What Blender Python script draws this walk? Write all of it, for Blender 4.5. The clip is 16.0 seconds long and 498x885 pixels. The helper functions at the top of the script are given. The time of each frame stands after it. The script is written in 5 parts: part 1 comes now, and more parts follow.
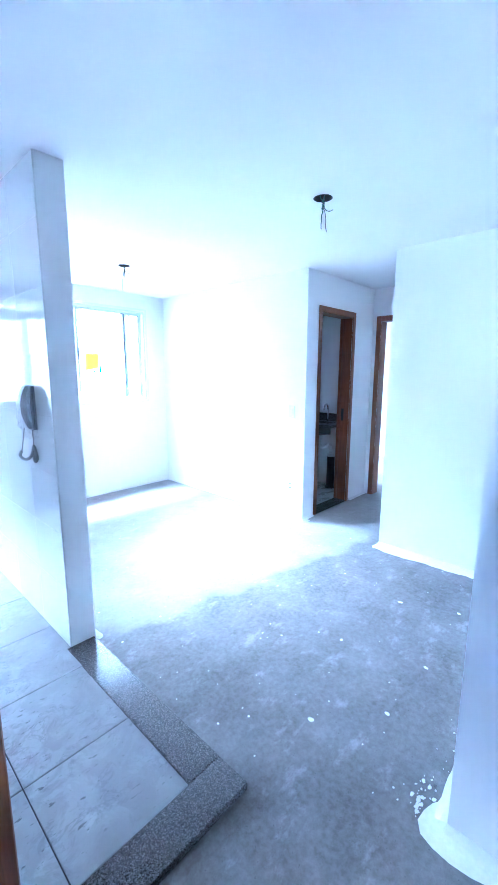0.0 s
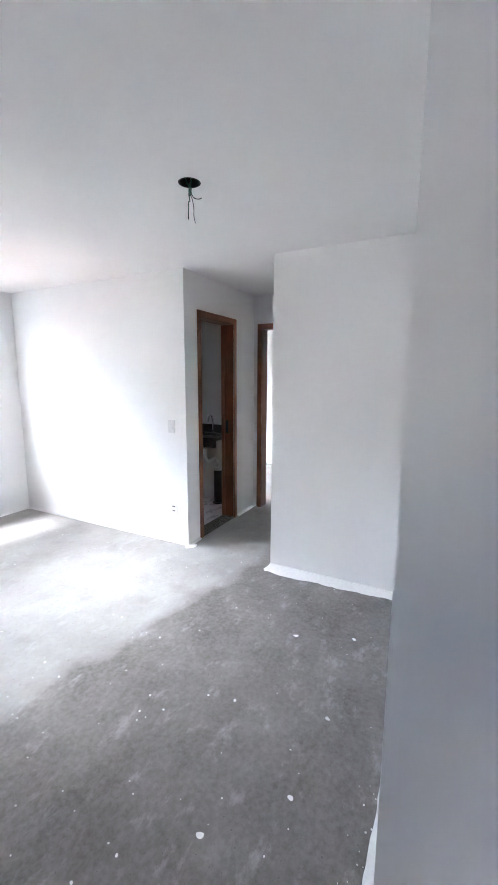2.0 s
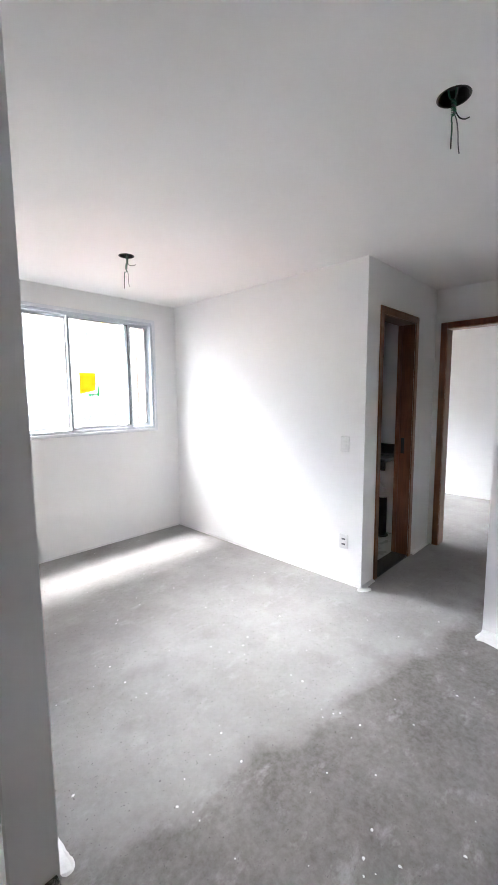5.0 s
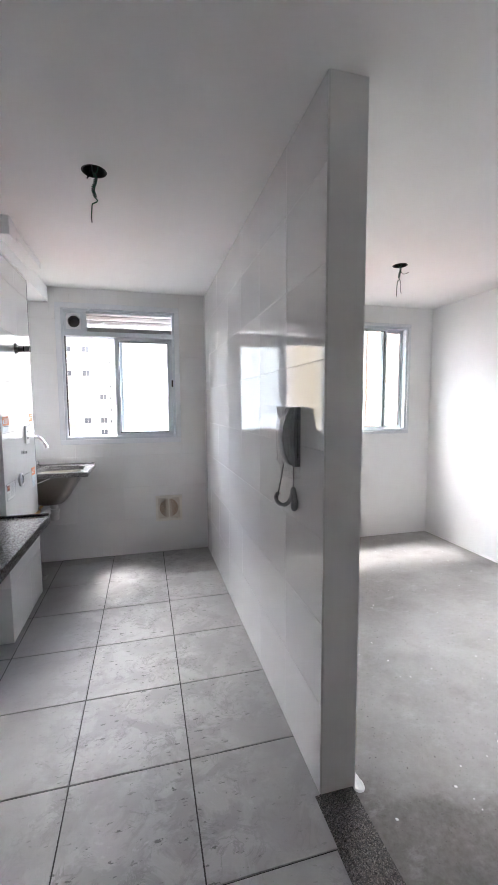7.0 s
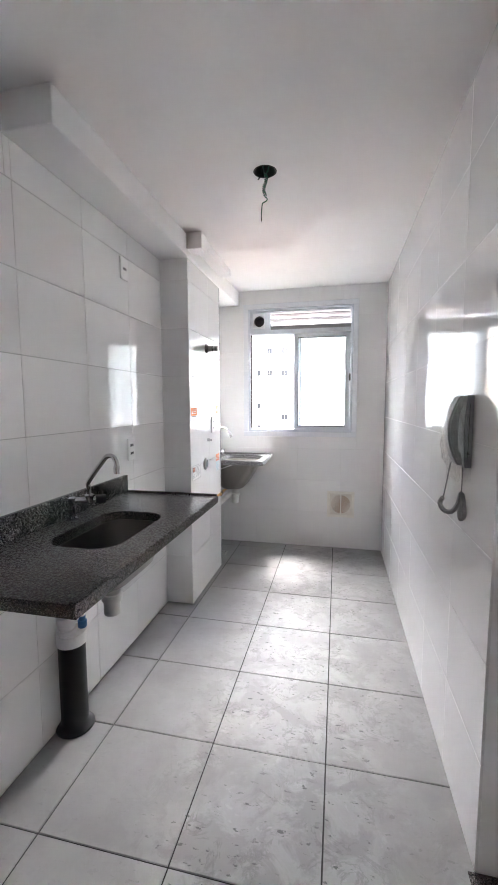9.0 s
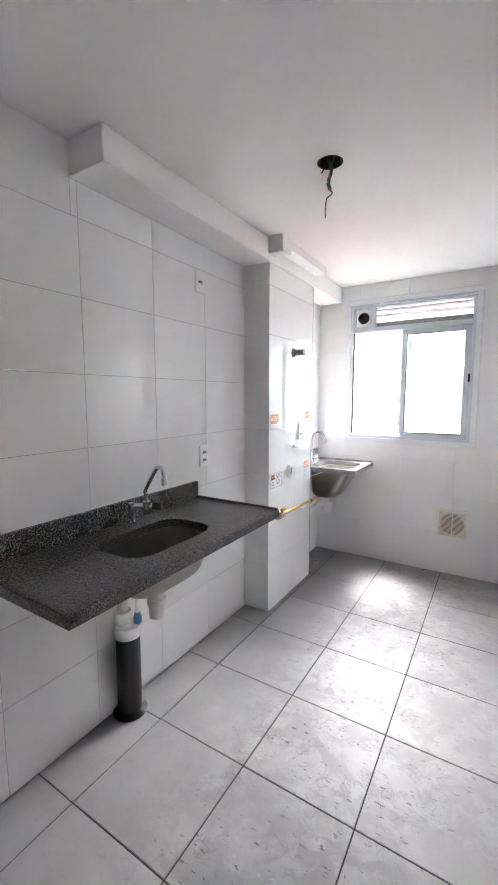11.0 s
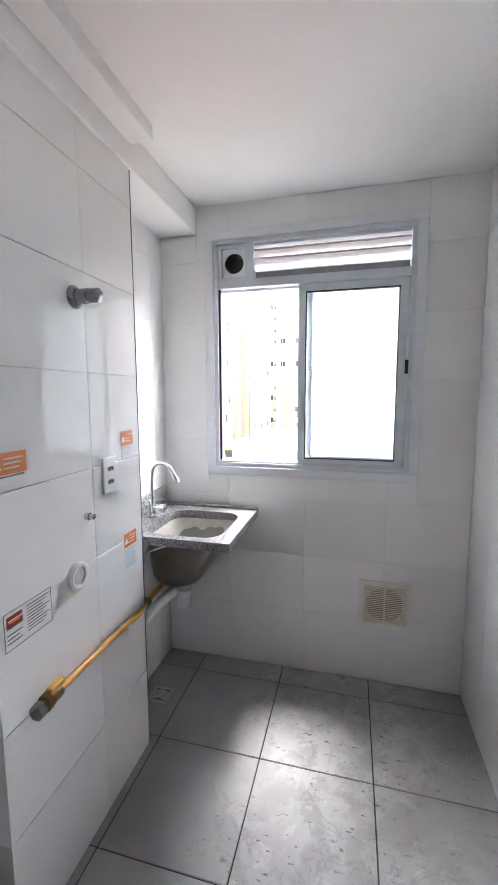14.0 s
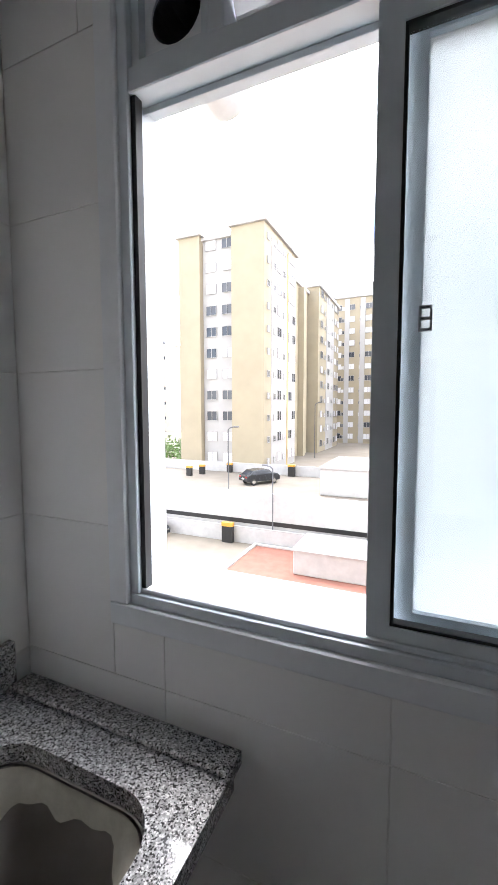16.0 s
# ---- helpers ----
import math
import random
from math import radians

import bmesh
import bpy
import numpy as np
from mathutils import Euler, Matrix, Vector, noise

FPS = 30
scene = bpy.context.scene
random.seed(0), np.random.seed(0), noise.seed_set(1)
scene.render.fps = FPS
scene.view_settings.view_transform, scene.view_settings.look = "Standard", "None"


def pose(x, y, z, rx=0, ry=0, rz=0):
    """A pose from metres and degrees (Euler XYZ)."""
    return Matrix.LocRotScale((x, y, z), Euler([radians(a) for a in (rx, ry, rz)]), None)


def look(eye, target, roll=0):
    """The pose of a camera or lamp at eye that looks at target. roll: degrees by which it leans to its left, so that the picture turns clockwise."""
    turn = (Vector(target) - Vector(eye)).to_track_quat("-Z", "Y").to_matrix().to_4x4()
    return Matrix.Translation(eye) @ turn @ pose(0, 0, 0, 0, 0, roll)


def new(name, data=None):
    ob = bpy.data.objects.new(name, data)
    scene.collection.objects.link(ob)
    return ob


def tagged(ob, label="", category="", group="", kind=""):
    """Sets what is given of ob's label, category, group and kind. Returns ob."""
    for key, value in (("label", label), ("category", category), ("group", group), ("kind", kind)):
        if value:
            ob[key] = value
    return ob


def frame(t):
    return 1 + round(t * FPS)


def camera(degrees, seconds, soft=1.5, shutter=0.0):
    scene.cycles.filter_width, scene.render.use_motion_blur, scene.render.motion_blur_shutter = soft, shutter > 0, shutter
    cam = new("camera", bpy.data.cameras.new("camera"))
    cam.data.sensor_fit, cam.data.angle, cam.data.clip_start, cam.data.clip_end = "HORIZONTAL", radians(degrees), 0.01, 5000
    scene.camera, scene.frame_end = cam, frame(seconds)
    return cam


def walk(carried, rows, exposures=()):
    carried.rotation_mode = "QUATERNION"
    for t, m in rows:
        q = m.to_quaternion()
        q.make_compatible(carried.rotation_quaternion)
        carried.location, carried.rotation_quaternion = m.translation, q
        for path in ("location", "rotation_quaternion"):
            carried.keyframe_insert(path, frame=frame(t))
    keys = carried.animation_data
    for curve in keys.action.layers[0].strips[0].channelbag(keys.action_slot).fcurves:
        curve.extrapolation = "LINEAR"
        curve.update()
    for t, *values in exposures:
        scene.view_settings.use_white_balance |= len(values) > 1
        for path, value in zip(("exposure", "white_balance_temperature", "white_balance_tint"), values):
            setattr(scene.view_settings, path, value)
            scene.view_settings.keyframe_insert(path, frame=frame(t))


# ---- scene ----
cam = camera(63.7, 16.0)

PATH = [
    (0, (-0.764, -2.04, 1.471), (0.672, -0.69, 1.129), 0.2),
    (0.5, (-0.741, -2.005, 1.493), (0.807, -0.788, 1.144), 0.2),
    (1, (-0.701, -1.98, 1.5), (0.933, -0.879, 1.154), 0.2),
    (1.5, (-0.553, -1.907, 1.502), (1.146, -0.906, 1.167), 0.2),
    (2, (-0.404, -1.868, 1.527), (1.349, -0.96, 1.208), 0.2),
    (2.5, (-0.303, -1.777, 1.474), (1.498, -0.96, 1.179), 0.2),
    (3, (-0.134, -1.612, 1.44), (1.693, -0.845, 1.172), 0.1),
    (3.2, (-0.11, -1.576, 1.458), (1.719, -0.81, 1.195), 0.0),
    (5.3, (-0.269, -1.161, 1.444), (1.016, 0.356, 1.231), -0.3),
    (5.5, (-0.306, -1.193, 1.425), (0.88, 0.404, 1.22), -0.2),
    (6, (-0.412, -1.236, 1.438), (0.522, 0.521, 1.239), -0.3),
    (6.5, (-0.509, -1.216, 1.427), (0.196, 0.646, 1.236), -0.3),
    (7, (-0.578, -1.226, 1.41), (-0.077, 0.702, 1.225), -0.3),
    (7.5, (-0.622, -1.249, 1.416), (-0.345, 0.723, 1.231), -0.3),
    (8, (-0.581, -1.222, 1.416), (-0.535, 0.769, 1.227), -0.3),
    (8.5, (-0.493, -1.224, 1.422), (-0.681, 0.758, 1.227), -0.3),
    (9, (-0.419, -1.172, 1.378), (-0.847, 0.773, 1.185), -0.2),
    (9.5, (-0.308, -1.046, 1.383), (-0.983, 0.827, 1.193), -0.2),
    (9.7, (-0.284, -1.004, 1.402), (-1.056, 0.831, 1.216), -0.2),
    (11.8, (-0.051, -0.897, 1.484), (-1.115, 0.779, 1.247), -0.1),
    (12, (-0.123, -0.782, 1.493), (-1.121, 0.936, 1.258), -0.0),
    (12.5, (-0.24, -0.492, 1.511), (-1.05, 1.32, 1.266), -0.1),
    (13, (-0.332, -0.121, 1.549), (-0.98, 1.753, 1.287), -0.1),
    (13.5, (-0.474, 0.243, 1.49), (-1.016, 2.15, 1.231), -0.1),
    (14, (-0.558, 0.619, 1.489), (-1.051, 2.543, 1.253), -0.2),
    (14.5, (-0.561, 1.018, 1.505), (-1.053, 2.943, 1.275), -0.3),
    (15, (-0.622, 1.369, 1.437), (-1.164, 3.281, 1.214), -0.2),
    (15.5, (-0.71, 1.721, 1.457), (-1.358, 3.602, 1.259), -0.1),
    (16, (-0.752, 2.063, 1.481), (-1.555, 3.887, 1.321), -0.1),
]
EXPOSURES = [
    (0.0, 7.0, 4150, 8), (0.2, 6.8, 4350, 8), (0.5, 6.25, 4700, 9), (1.0, 5.9, 5650, 13), (1.5, 5.95, 6000, 14), (3.0, 6.05, 6000, 13),
    (5.5, 5.5, 6350, 15), (7.0, 5.3, 6350, 15), (7.5, 5.45, 6350, 15), (9.0, 5.85, 6500, 15), (12.0, 6.0, 6400, 15), (12.5, 5.8, 6400, 15), (13.5, 5.35, 6350, 15), (14.5, 4.75, 6350, 15), (15.0, 4.3, 6450, 15), (15.5, 4.0, 6400, 15), (16.0, 3.42, 6350, 13),
]
walk(cam, [(t, look(eye, target, roll)) for t, eye, target, roll in PATH], EXPOSURES)

# ---- light: high hazy sun over the facade, bright broken cloud ----
SUN_WAY = Vector((0.12, -0.364, -1.0))
sun = new("sun", bpy.data.lights.new("sun", "SUN"))
sun.data.energy, sun.data.angle, sun.data.color = 0.5, radians(16.0), (1.0, 0.975, 0.95)
sun.matrix_world = look((-3, 10, 30), Vector((-3, 10, 30)) + SUN_WAY)

world = bpy.data.worlds.new("sky")
scene.world = world
world.use_nodes = True
wn, wl = world.node_tree.nodes, world.node_tree.links
wn.clear()
w_out = wn.new("ShaderNodeOutputWorld")
w_sky = wn.new("ShaderNodeTexSky")
w_sky.sky_type, w_sky.sun_disc = "NISHITA", False
w_sky.sun_elevation, w_sky.sun_rotation = radians(69), radians(-18)
w_blue = wn.new("ShaderNodeBackground")
w_blue.inputs["Strength"].default_value = 0.06
wl.new(w_sky.outputs[0], w_blue.inputs["Color"])
w_cloud = wn.new("ShaderNodeBackground")
w_cloud.inputs["Color"].default_value = (1.0, 0.995, 0.99, 1)
w_cloud.inputs["Strength"].default_value = 2.4
w_co = wn.new("ShaderNodeTexCoord")
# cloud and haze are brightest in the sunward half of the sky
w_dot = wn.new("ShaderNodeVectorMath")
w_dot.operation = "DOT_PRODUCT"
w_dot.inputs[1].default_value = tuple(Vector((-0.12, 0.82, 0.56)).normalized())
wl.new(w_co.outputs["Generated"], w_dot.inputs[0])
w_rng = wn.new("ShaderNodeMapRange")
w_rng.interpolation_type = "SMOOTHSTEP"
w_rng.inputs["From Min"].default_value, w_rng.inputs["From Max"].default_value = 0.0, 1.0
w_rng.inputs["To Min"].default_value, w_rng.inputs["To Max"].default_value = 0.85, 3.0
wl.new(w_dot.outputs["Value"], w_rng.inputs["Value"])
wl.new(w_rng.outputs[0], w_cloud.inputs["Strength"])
w_map = wn.new("ShaderNodeMapping")
w_map.inputs["Scale"].default_value = (2.2, 2.2, 3.6)
w_map.inputs["Location"].default_value = (0.4, 1.3, 0.2)
wl.new(w_co.outputs["Generated"], w_map.inputs["Vector"])
w_noise = wn.new("ShaderNodeTexNoise")
w_noise.inputs["Scale"].default_value, w_noise.inputs["Detail"].default_value = 1.6, 6
wl.new(w_map.outputs[0], w_noise.inputs["Vector"])
w_ramp = wn.new("ShaderNodeValToRGB")
w_ramp.color_ramp.elements[0].position, w_ramp.color_ramp.elements[1].position = 0.44, 0.60
wl.new(w_noise.outputs["Fac"], w_ramp.inputs[0])
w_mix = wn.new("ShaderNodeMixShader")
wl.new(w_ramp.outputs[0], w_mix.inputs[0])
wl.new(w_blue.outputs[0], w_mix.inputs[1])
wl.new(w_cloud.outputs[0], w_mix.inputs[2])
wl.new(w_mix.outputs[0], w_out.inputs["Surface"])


# ---- materials ----
def node_mat(name):
    m = bpy.data.materials.new(name)
    m.use_nodes = True
    return m, m.node_tree.nodes, m.node_tree.links, m.node_tree.nodes["Principled BSDF"]


def noise_node(n, l, scale, detail=4, rough=0.55, stretch=None, offset=None):
    g = n.new("ShaderNodeNewGeometry")
    src = g.outputs["Position"]
    if stretch or offset:
        mp = n.new("ShaderNodeMapping")
        mp.inputs["Scale"].default_value = stretch or (1, 1, 1)
        mp.inputs["Location"].default_value = offset or (0, 0, 0)
        l.new(src, mp.inputs["Vector"])
        src = mp.outputs[0]
    t = n.new("ShaderNodeTexNoise")
    t.inputs["Scale"].default_value, t.inputs["Detail"].default_value, t.inputs["Roughness"].default_value = scale, detail, rough
    l.new(src, t.inputs["Vector"])
    return t.outputs["Fac"]


def ramp(n, l, fac, stops):
    r = n.new("ShaderNodeValToRGB")
    e = r.color_ramp.elements
    while len(e) < len(stops):
        e.new(0.5)
    for el, (p, c) in zip(e, stops):
        el.position = p
        el.color = (*c, 1) if isinstance(c, tuple) else (c, c, c, 1)
    l.new(fac, r.inputs[0])
    return r.outputs[0]


def mix_col(n, l, fac, a, b, mode="MIX"):
    m = n.new("ShaderNodeMix")
    m.data_type, m.blend_type = "RGBA", mode
    for sock, v in ((m.inputs[0], fac), (m.inputs[6], a), (m.inputs[7], b)):
        if isinstance(v, tuple):
            sock.default_value = (*v, 1)
        elif isinstance(v, (int, float)):
            sock.default_value = v
        else:
            l.new(v, sock)
    return m.outputs[2]


def bump(n, l, bsdf, fac, strength, dist=0.002):
    b = n.new("ShaderNodeBump")
    b.inputs["Strength"].default_value, b.inputs["Distance"].default_value = strength, dist
    l.new(fac, b.inputs["Height"])
    l.new(b.outputs[0], bsdf.inputs["Normal"])


def simple(name, col, rough=0.5, metal=0.0, vary=0.06, scale=30, bump_s=0.0, coat=0.0, rvary=0.08):
    m, n, l, b = node_mat(name)
    f = noise_node(n, l, scale, 5)
    lo = tuple(max(0, c * (1 - vary)) for c in col)
    hi = tuple(min(1, c * (1 + vary)) for c in col)
    l.new(ramp(n, l, f, [(0.3, lo), (0.7, hi)]), b.inputs["Base Color"])
    g = noise_node(n, l, scale * 0.3, 3)
    l.new(ramp(n, l, g, [(0.3, max(0.02, rough - rvary)), (0.7, min(1.0, rough + rvary))]), b.inputs["Roughness"])
    b.inputs["Metallic"].default_value = metal
    b.inputs["Coat Weight"].default_value = coat
    if bump_s:
        bump(n, l, b, f, bump_s)
    return m


def wall_paint(name, col, rough=0.75):
    m, n, l, b = node_mat(name)
    big = noise_node(n, l, 1.3, 4)
    fine = noise_node(n, l, 220, 3)
    mid = noise_node(n, l, 18, 4)
    c = ramp(n, l, big, [(0.3, tuple(v * 0.965 for v in col)), (0.7, col)])
    scuff = ramp(n, l, noise_node(n, l, 7, 8, 0.7), [(0.66, 0.0), (0.80, 0.10)])
    c = mix_col(n, l, scuff, c, (0.55, 0.53, 0.50))
    l.new(c, b.inputs["Base Color"])
    b.inputs["Roughness"].default_value = rough
    h = mix_col(n, l, 0.5, fine, mid)
    bump(n, l, b, h, 0.18, 0.002)
    return m


M_WALL = wall_paint("white_wall_paint", (0.89, 0.89, 0.88))
M_CEIL = wall_paint("white_ceiling_paint", (0.89, 0.89, 0.88), 0.85)
M_GREYPAINT = simple("landing_paint", (0.6, 0.6, 0.58), 0.8)


def concrete():
    m, n, l, b = node_mat("concrete_screed")
    g = n.new("ShaderNodeNewGeometry")
    sep = n.new("ShaderNodeSeparateXYZ")
    l.new(g.outputs["Position"], sep.inputs[0])
    # the paler, later pour ends on a ragged line that drifts away from the window
    mx = n.new("ShaderNodeMath")
    mx.operation = "MULTIPLY_ADD"
    mx.inputs[1].default_value, mx.inputs[2].default_value = 0.19, 0.02
    l.new(sep.outputs[0], mx.inputs[0])
    ed = n.new("ShaderNodeMath")
    ed.operation = "ADD"
    l.new(sep.outputs[1], ed.inputs[0])
    l.new(mx.outputs[0], ed.inputs[1])
    wob = n.new("ShaderNodeMath")
    wob.operation = "MULTIPLY_ADD"
    wob.inputs[1].default_value, wob.inputs[2].default_value = 0.34, -0.17
    l.new(noise_node(n, l, 2.6, 4, 0.5), wob.inputs[0])
    e2 = n.new("ShaderNodeMath")
    e2.operation = "ADD"
    l.new(ed.outputs[0], e2.inputs[0])
    l.new(wob.outputs[0], e2.inputs[1])
    pale = ramp(n, l, e2.outputs[0], [(0.0, 0.0), (0.04, 0.5), (0.13, 1.0)])
    blot = noise_node(n, l, 2.1, 9, 0.66)
    fine = noise_node(n, l, 45, 8, 0.7)
    dark_c = ramp(n, l, blot, [(0.30, (0.094, 0.085, 0.076)), (0.48, (0.155, 0.143, 0.131)), (0.60, (0.192, 0.181, 0.168)), (0.72, (0.26, 0.25, 0.236))])
    pale_c = ramp(n, l, blot, [(0.30, (0.25, 0.242, 0.23)), (0.5, (0.30, 0.292, 0.28)), (0.7, (0.37, 0.362, 0.35))])
    c = mix_col(n, l, pale, dark_c, pale_c)
    c = mix_col(n, l, ramp(n, l, fine, [(0.35, 0.0), (0.75, 0.35)]), c, (0.42, 0.415, 0.405))
    pits = ramp(n, l, noise_node(n, l, 90, 3, 0.5), [(0.66, 0.0), (0.73, 0.6)])
    c = mix_col(n, l, pits, c, (0.08, 0.078, 0.075))
    smear = ramp(n, l, noise_node(n, l, 5.5, 9, 0.72, (1, 1.7, 1), (3, 1, 0)), [(0.56, 0.0), (0.70, 0.55)])
    c = mix_col(n, l, smear, c, (0.42, 0.415, 0.41))
    damp = ramp(n, l, noise_node(n, l, 4.2, 6, 0.6, None, (9, 4, 0)), [(0.56, 0.0), (0.70, 0.18)])
    c = mix_col(n, l, damp, c, (0.10, 0.095, 0.088))
    l.new(c, b.inputs["Base Color"])
    l.new(ramp(n, l, blot, [(0.3, 0.82), (0.7, 0.95)]), b.inputs["Roughness"])
    b.inputs["Specular IOR Level"].default_value = 0.22
    bump(n, l, b, mix_col(n, l, 0.4, fine, blot), 0.45, 0.004)
    return m


M_CONC = concrete()


def warped(n, l, scale, detail, rough, distortion, offset):
    g = n.new("ShaderNodeNewGeometry")
    mp = n.new("ShaderNodeMapping")
    mp.inputs["Location"].default_value = offset
    l.new(g.outputs["Position"], mp.inputs["Vector"])
    t = n.new("ShaderNodeTexNoise")
    for k, v in (("Scale", scale), ("Detail", detail), ("Roughness", rough), ("Distortion", distortion)):
        t.inputs[k].default_value = v
    l.new(mp.outputs[0], t.inputs["Vector"])
    return t.outputs["Fac"]


def floor_tile_mat():
    m, n, l, b = node_mat("grey_floor_tile")
    info = n.new("ShaderNodeObjectInfo")
    base = ramp(n, l, info.outputs["Random"], [(0.0, (0.265, 0.262, 0.254)), (1.0, (0.302, 0.298, 0.289))])
    haze = ramp(n, l, noise_node(n, l, 3.2, 5, 0.6, None, (2.0, 6.0, 0)), [(0.35, 0.0), (0.7, 0.35)])
    base = mix_col(n, l, haze, base, (0.44, 0.436, 0.425))
    # most of the dust lies along the trodden middle of the room
    gq = n.new("ShaderNodeNewGeometry")
    sx = n.new("ShaderNodeSeparateXYZ")
    l.new(gq.outputs["Position"], sx.inputs[0])
    mp = n.new("ShaderNodeMapRange")
    mp.inputs["From Min"].default_value, mp.inputs["From Max"].default_value = -1.1, -0.1
    l.new(sx.outputs[0], mp.inputs["Value"])
    tread = ramp(n, l, mp.outputs[0], [(0.0, 0.15), (0.22, 1.0), (0.7, 1.0), (1.0, 0.55)])
    dust = ramp(n, l, noise_node(n, l, 2.4, 5, 0.6, None, (5.3, 2.1, 0)), [(0.34, 0.0), (0.48, 1.0)])
    dust = mix_col(n, l, 1.0, dust, tread, "MULTIPLY")
    swirl = warped(n, l, 6.5, 9, 0.66, 0.5, (0.7, 3.1, 0))
    film = ramp(n, l, swirl, [(0.45, 0.0), (0.54, 0.45), (0.60, 0.35), (0.67, 0.9)])
    mk = mix_col(n, l, 1.0, dust, film, "MULTIPLY")
    c = mix_col(n, l, mk, base, (0.47, 0.466, 0.457))
    scuff = ramp(n, l, noise_node(n, l, 22, 5, 0.6, (1.0, 2.2, 1.0), (3, 8, 0)), [(0.62, 0.0), (0.655, 0.9)])
    c = mix_col(n, l, mix_col(n, l, 1.0, scuff, dust, "MULTIPLY"), c, (0.12, 0.12, 0.117))
    # dried edges of the smears and dark scuffs
    rim = ramp(n, l, warped(n, l, 10.0, 8, 0.66, 0.8, (4.0, 0.6, 0)), [(0.47, 0.0), (0.495, 0.35), (0.515, 0.35), (0.54, 0.0)])
    spots = ramp(n, l, noise_node(n, l, 6, 4, 0.6, None, (1, 7, 0)), [(0.48, 0.0), (0.56, 1.0)])
    rim = mix_col(n, l, 1.0, rim, spots, "MULTIPLY")
    c = mix_col(n, l, mix_col(n, l, 1.0, rim, dust, "MULTIPLY"), c, (0.13, 0.13, 0.126))
    l.new(c, b.inputs["Base Color"])
    l.new(mix_col(n, l, mk, (0.45, 0.45, 0.45), (0.62, 0.62, 0.62)), b.inputs["Roughness"])
    b.inputs["Specular IOR Level"].default_value = 0.33
    bump(n, l, b, swirl, 0.04, 0.001)
    return m


M_FTILE = floor_tile_mat()
M_GROUT_F = simple("dark_floor_grout", (0.035, 0.035, 0.035), 0.9)


def wall_tile_mat():
    m, n, l, b = node_mat("white_glazed_tile")
    info = n.new("ShaderNodeObjectInfo")
    l.new(ramp(n, l, info.outputs["Random"], [(0.0, (0.83, 0.83, 0.82)), (1.0, (0.86, 0.86, 0.85))]), b.inputs["Base Color"])
    sm = noise_node(n, l, 4, 6, 0.6)
    l.new(ramp(n, l, sm, [(0.4, 0.03), (0.75, 0.085)]), b.inputs["Roughness"])
    b.inputs["IOR"].default_value = 1.55
    bump(n, l, b, noise_node(n, l, 6, 2), 0.10, 0.002)
    return m


M_WTILE = wall_tile_mat()
M_GROUT_W = simple("pale_wall_grout", (0.80, 0.795, 0.78), 0.85)
M_GROUT_G = simple("grey_wall_grout", (0.42, 0.415, 0.40), 0.9)


def granite(name, dark, grey, light, lo=0.16, hi=0.34, scale=300, damp=0.0, cut=0.34):
    m, n, l, b = node_mat(name)
    g = n.new("ShaderNodeNewGeometry")
    v = n.new("ShaderNodeTexVoronoi")
    v.inputs["Scale"].default_value = scale
    l.new(g.outputs["Position"], v.inputs["Vector"])
    bw = n.new("ShaderNodeSeparateColor")
    l.new(v.outputs["Color"], bw.inputs[0])
    f = noise_node(n, l, 120, 6, 0.7)
    c = ramp(n, l, bw.outputs[0], [(0.0, dark), (cut, dark), (cut + 0.08, grey), (0.76, grey), (0.86, light)])
    c = mix_col(n, l, ramp(n, l, f, [(0.42, 0.0), (0.62, 0.65)]), c, dark)
    if damp:
        c = mix_col(n, l, ramp(n, l, noise_node(n, l, 9, 4, 0.6), [(0.52, 0.0), (0.62, damp)]), c, dark)
    l.new(c, b.inputs["Base Color"])
    l.new(ramp(n, l, f, [(0.3, lo), (0.7, hi)]), b.inputs["Roughness"])
    return m


# tones raised to put window light reflected off the laundry top into the stone
M_GRANLIT = granite("lit_salt_and_pepper_granite", (0.028, 0.027, 0.027), (0.40, 0.397, 0.395), (0.68, 0.675, 0.67), 0.05, 0.13, 430, 0.0, 0.22)
M_GRAN = granite("grey_granite", (0.016, 0.015, 0.0145), (0.115, 0.105, 0.096), (0.27, 0.25, 0.23), 0.18, 0.36, 360)
M_GRANDAMP = granite("damp_grey_granite", (0.010, 0.0098, 0.0096), (0.15, 0.142, 0.134), (0.42, 0.41, 0.39), 0.10, 0.22, 260, 0.75)


def dusty_steel():
    m, n, l, b = node_mat("plaster_dust_on_steel")
    f = noise_node(n, l, 9, 6, 0.62)
    l.new(ramp(n, l, f, [(0.36, (0.44, 0.42, 0.35)), (0.62, (0.62, 0.60, 0.52))]), b.inputs["Base Color"])
    b.inputs["Roughness"].default_value = 0.75
    bump(n, l, b, f, 0.5, 0.003)
    return m


M_STEEL = simple("brushed_stainless_steel", (0.27, 0.255, 0.235), 0.33, 1.0, 0.03, 60, 0.0, 0.0, 0.015)
M_STEELDUST = dusty_steel()
M_CHROME = simple("chrome", (0.60, 0.60, 0.61), 0.11, 1.0, 0.02)
M_DARKCHROME = simple("worn_dark_chrome", (0.26, 0.26, 0.27), 0.22, 1.0, 0.06)
M_BRASS = simple("brass", (0.20, 0.135, 0.06), 0.36, 1.0, 0.1)
M_YELLOW = simple("yellow_gas_pipe_paint", (0.56, 0.28, 0.035), 0.4, 0.0, 0.12)
M_PVC = simple("white_pvc", (0.75, 0.75, 0.73), 0.4)
M_BLACKPIPE = simple("black_plastic_pipe", (0.005, 0.005, 0.0055), 0.38)
M_BLUE = simple("blue_plastic", (0.03, 0.14, 0.34), 0.4)
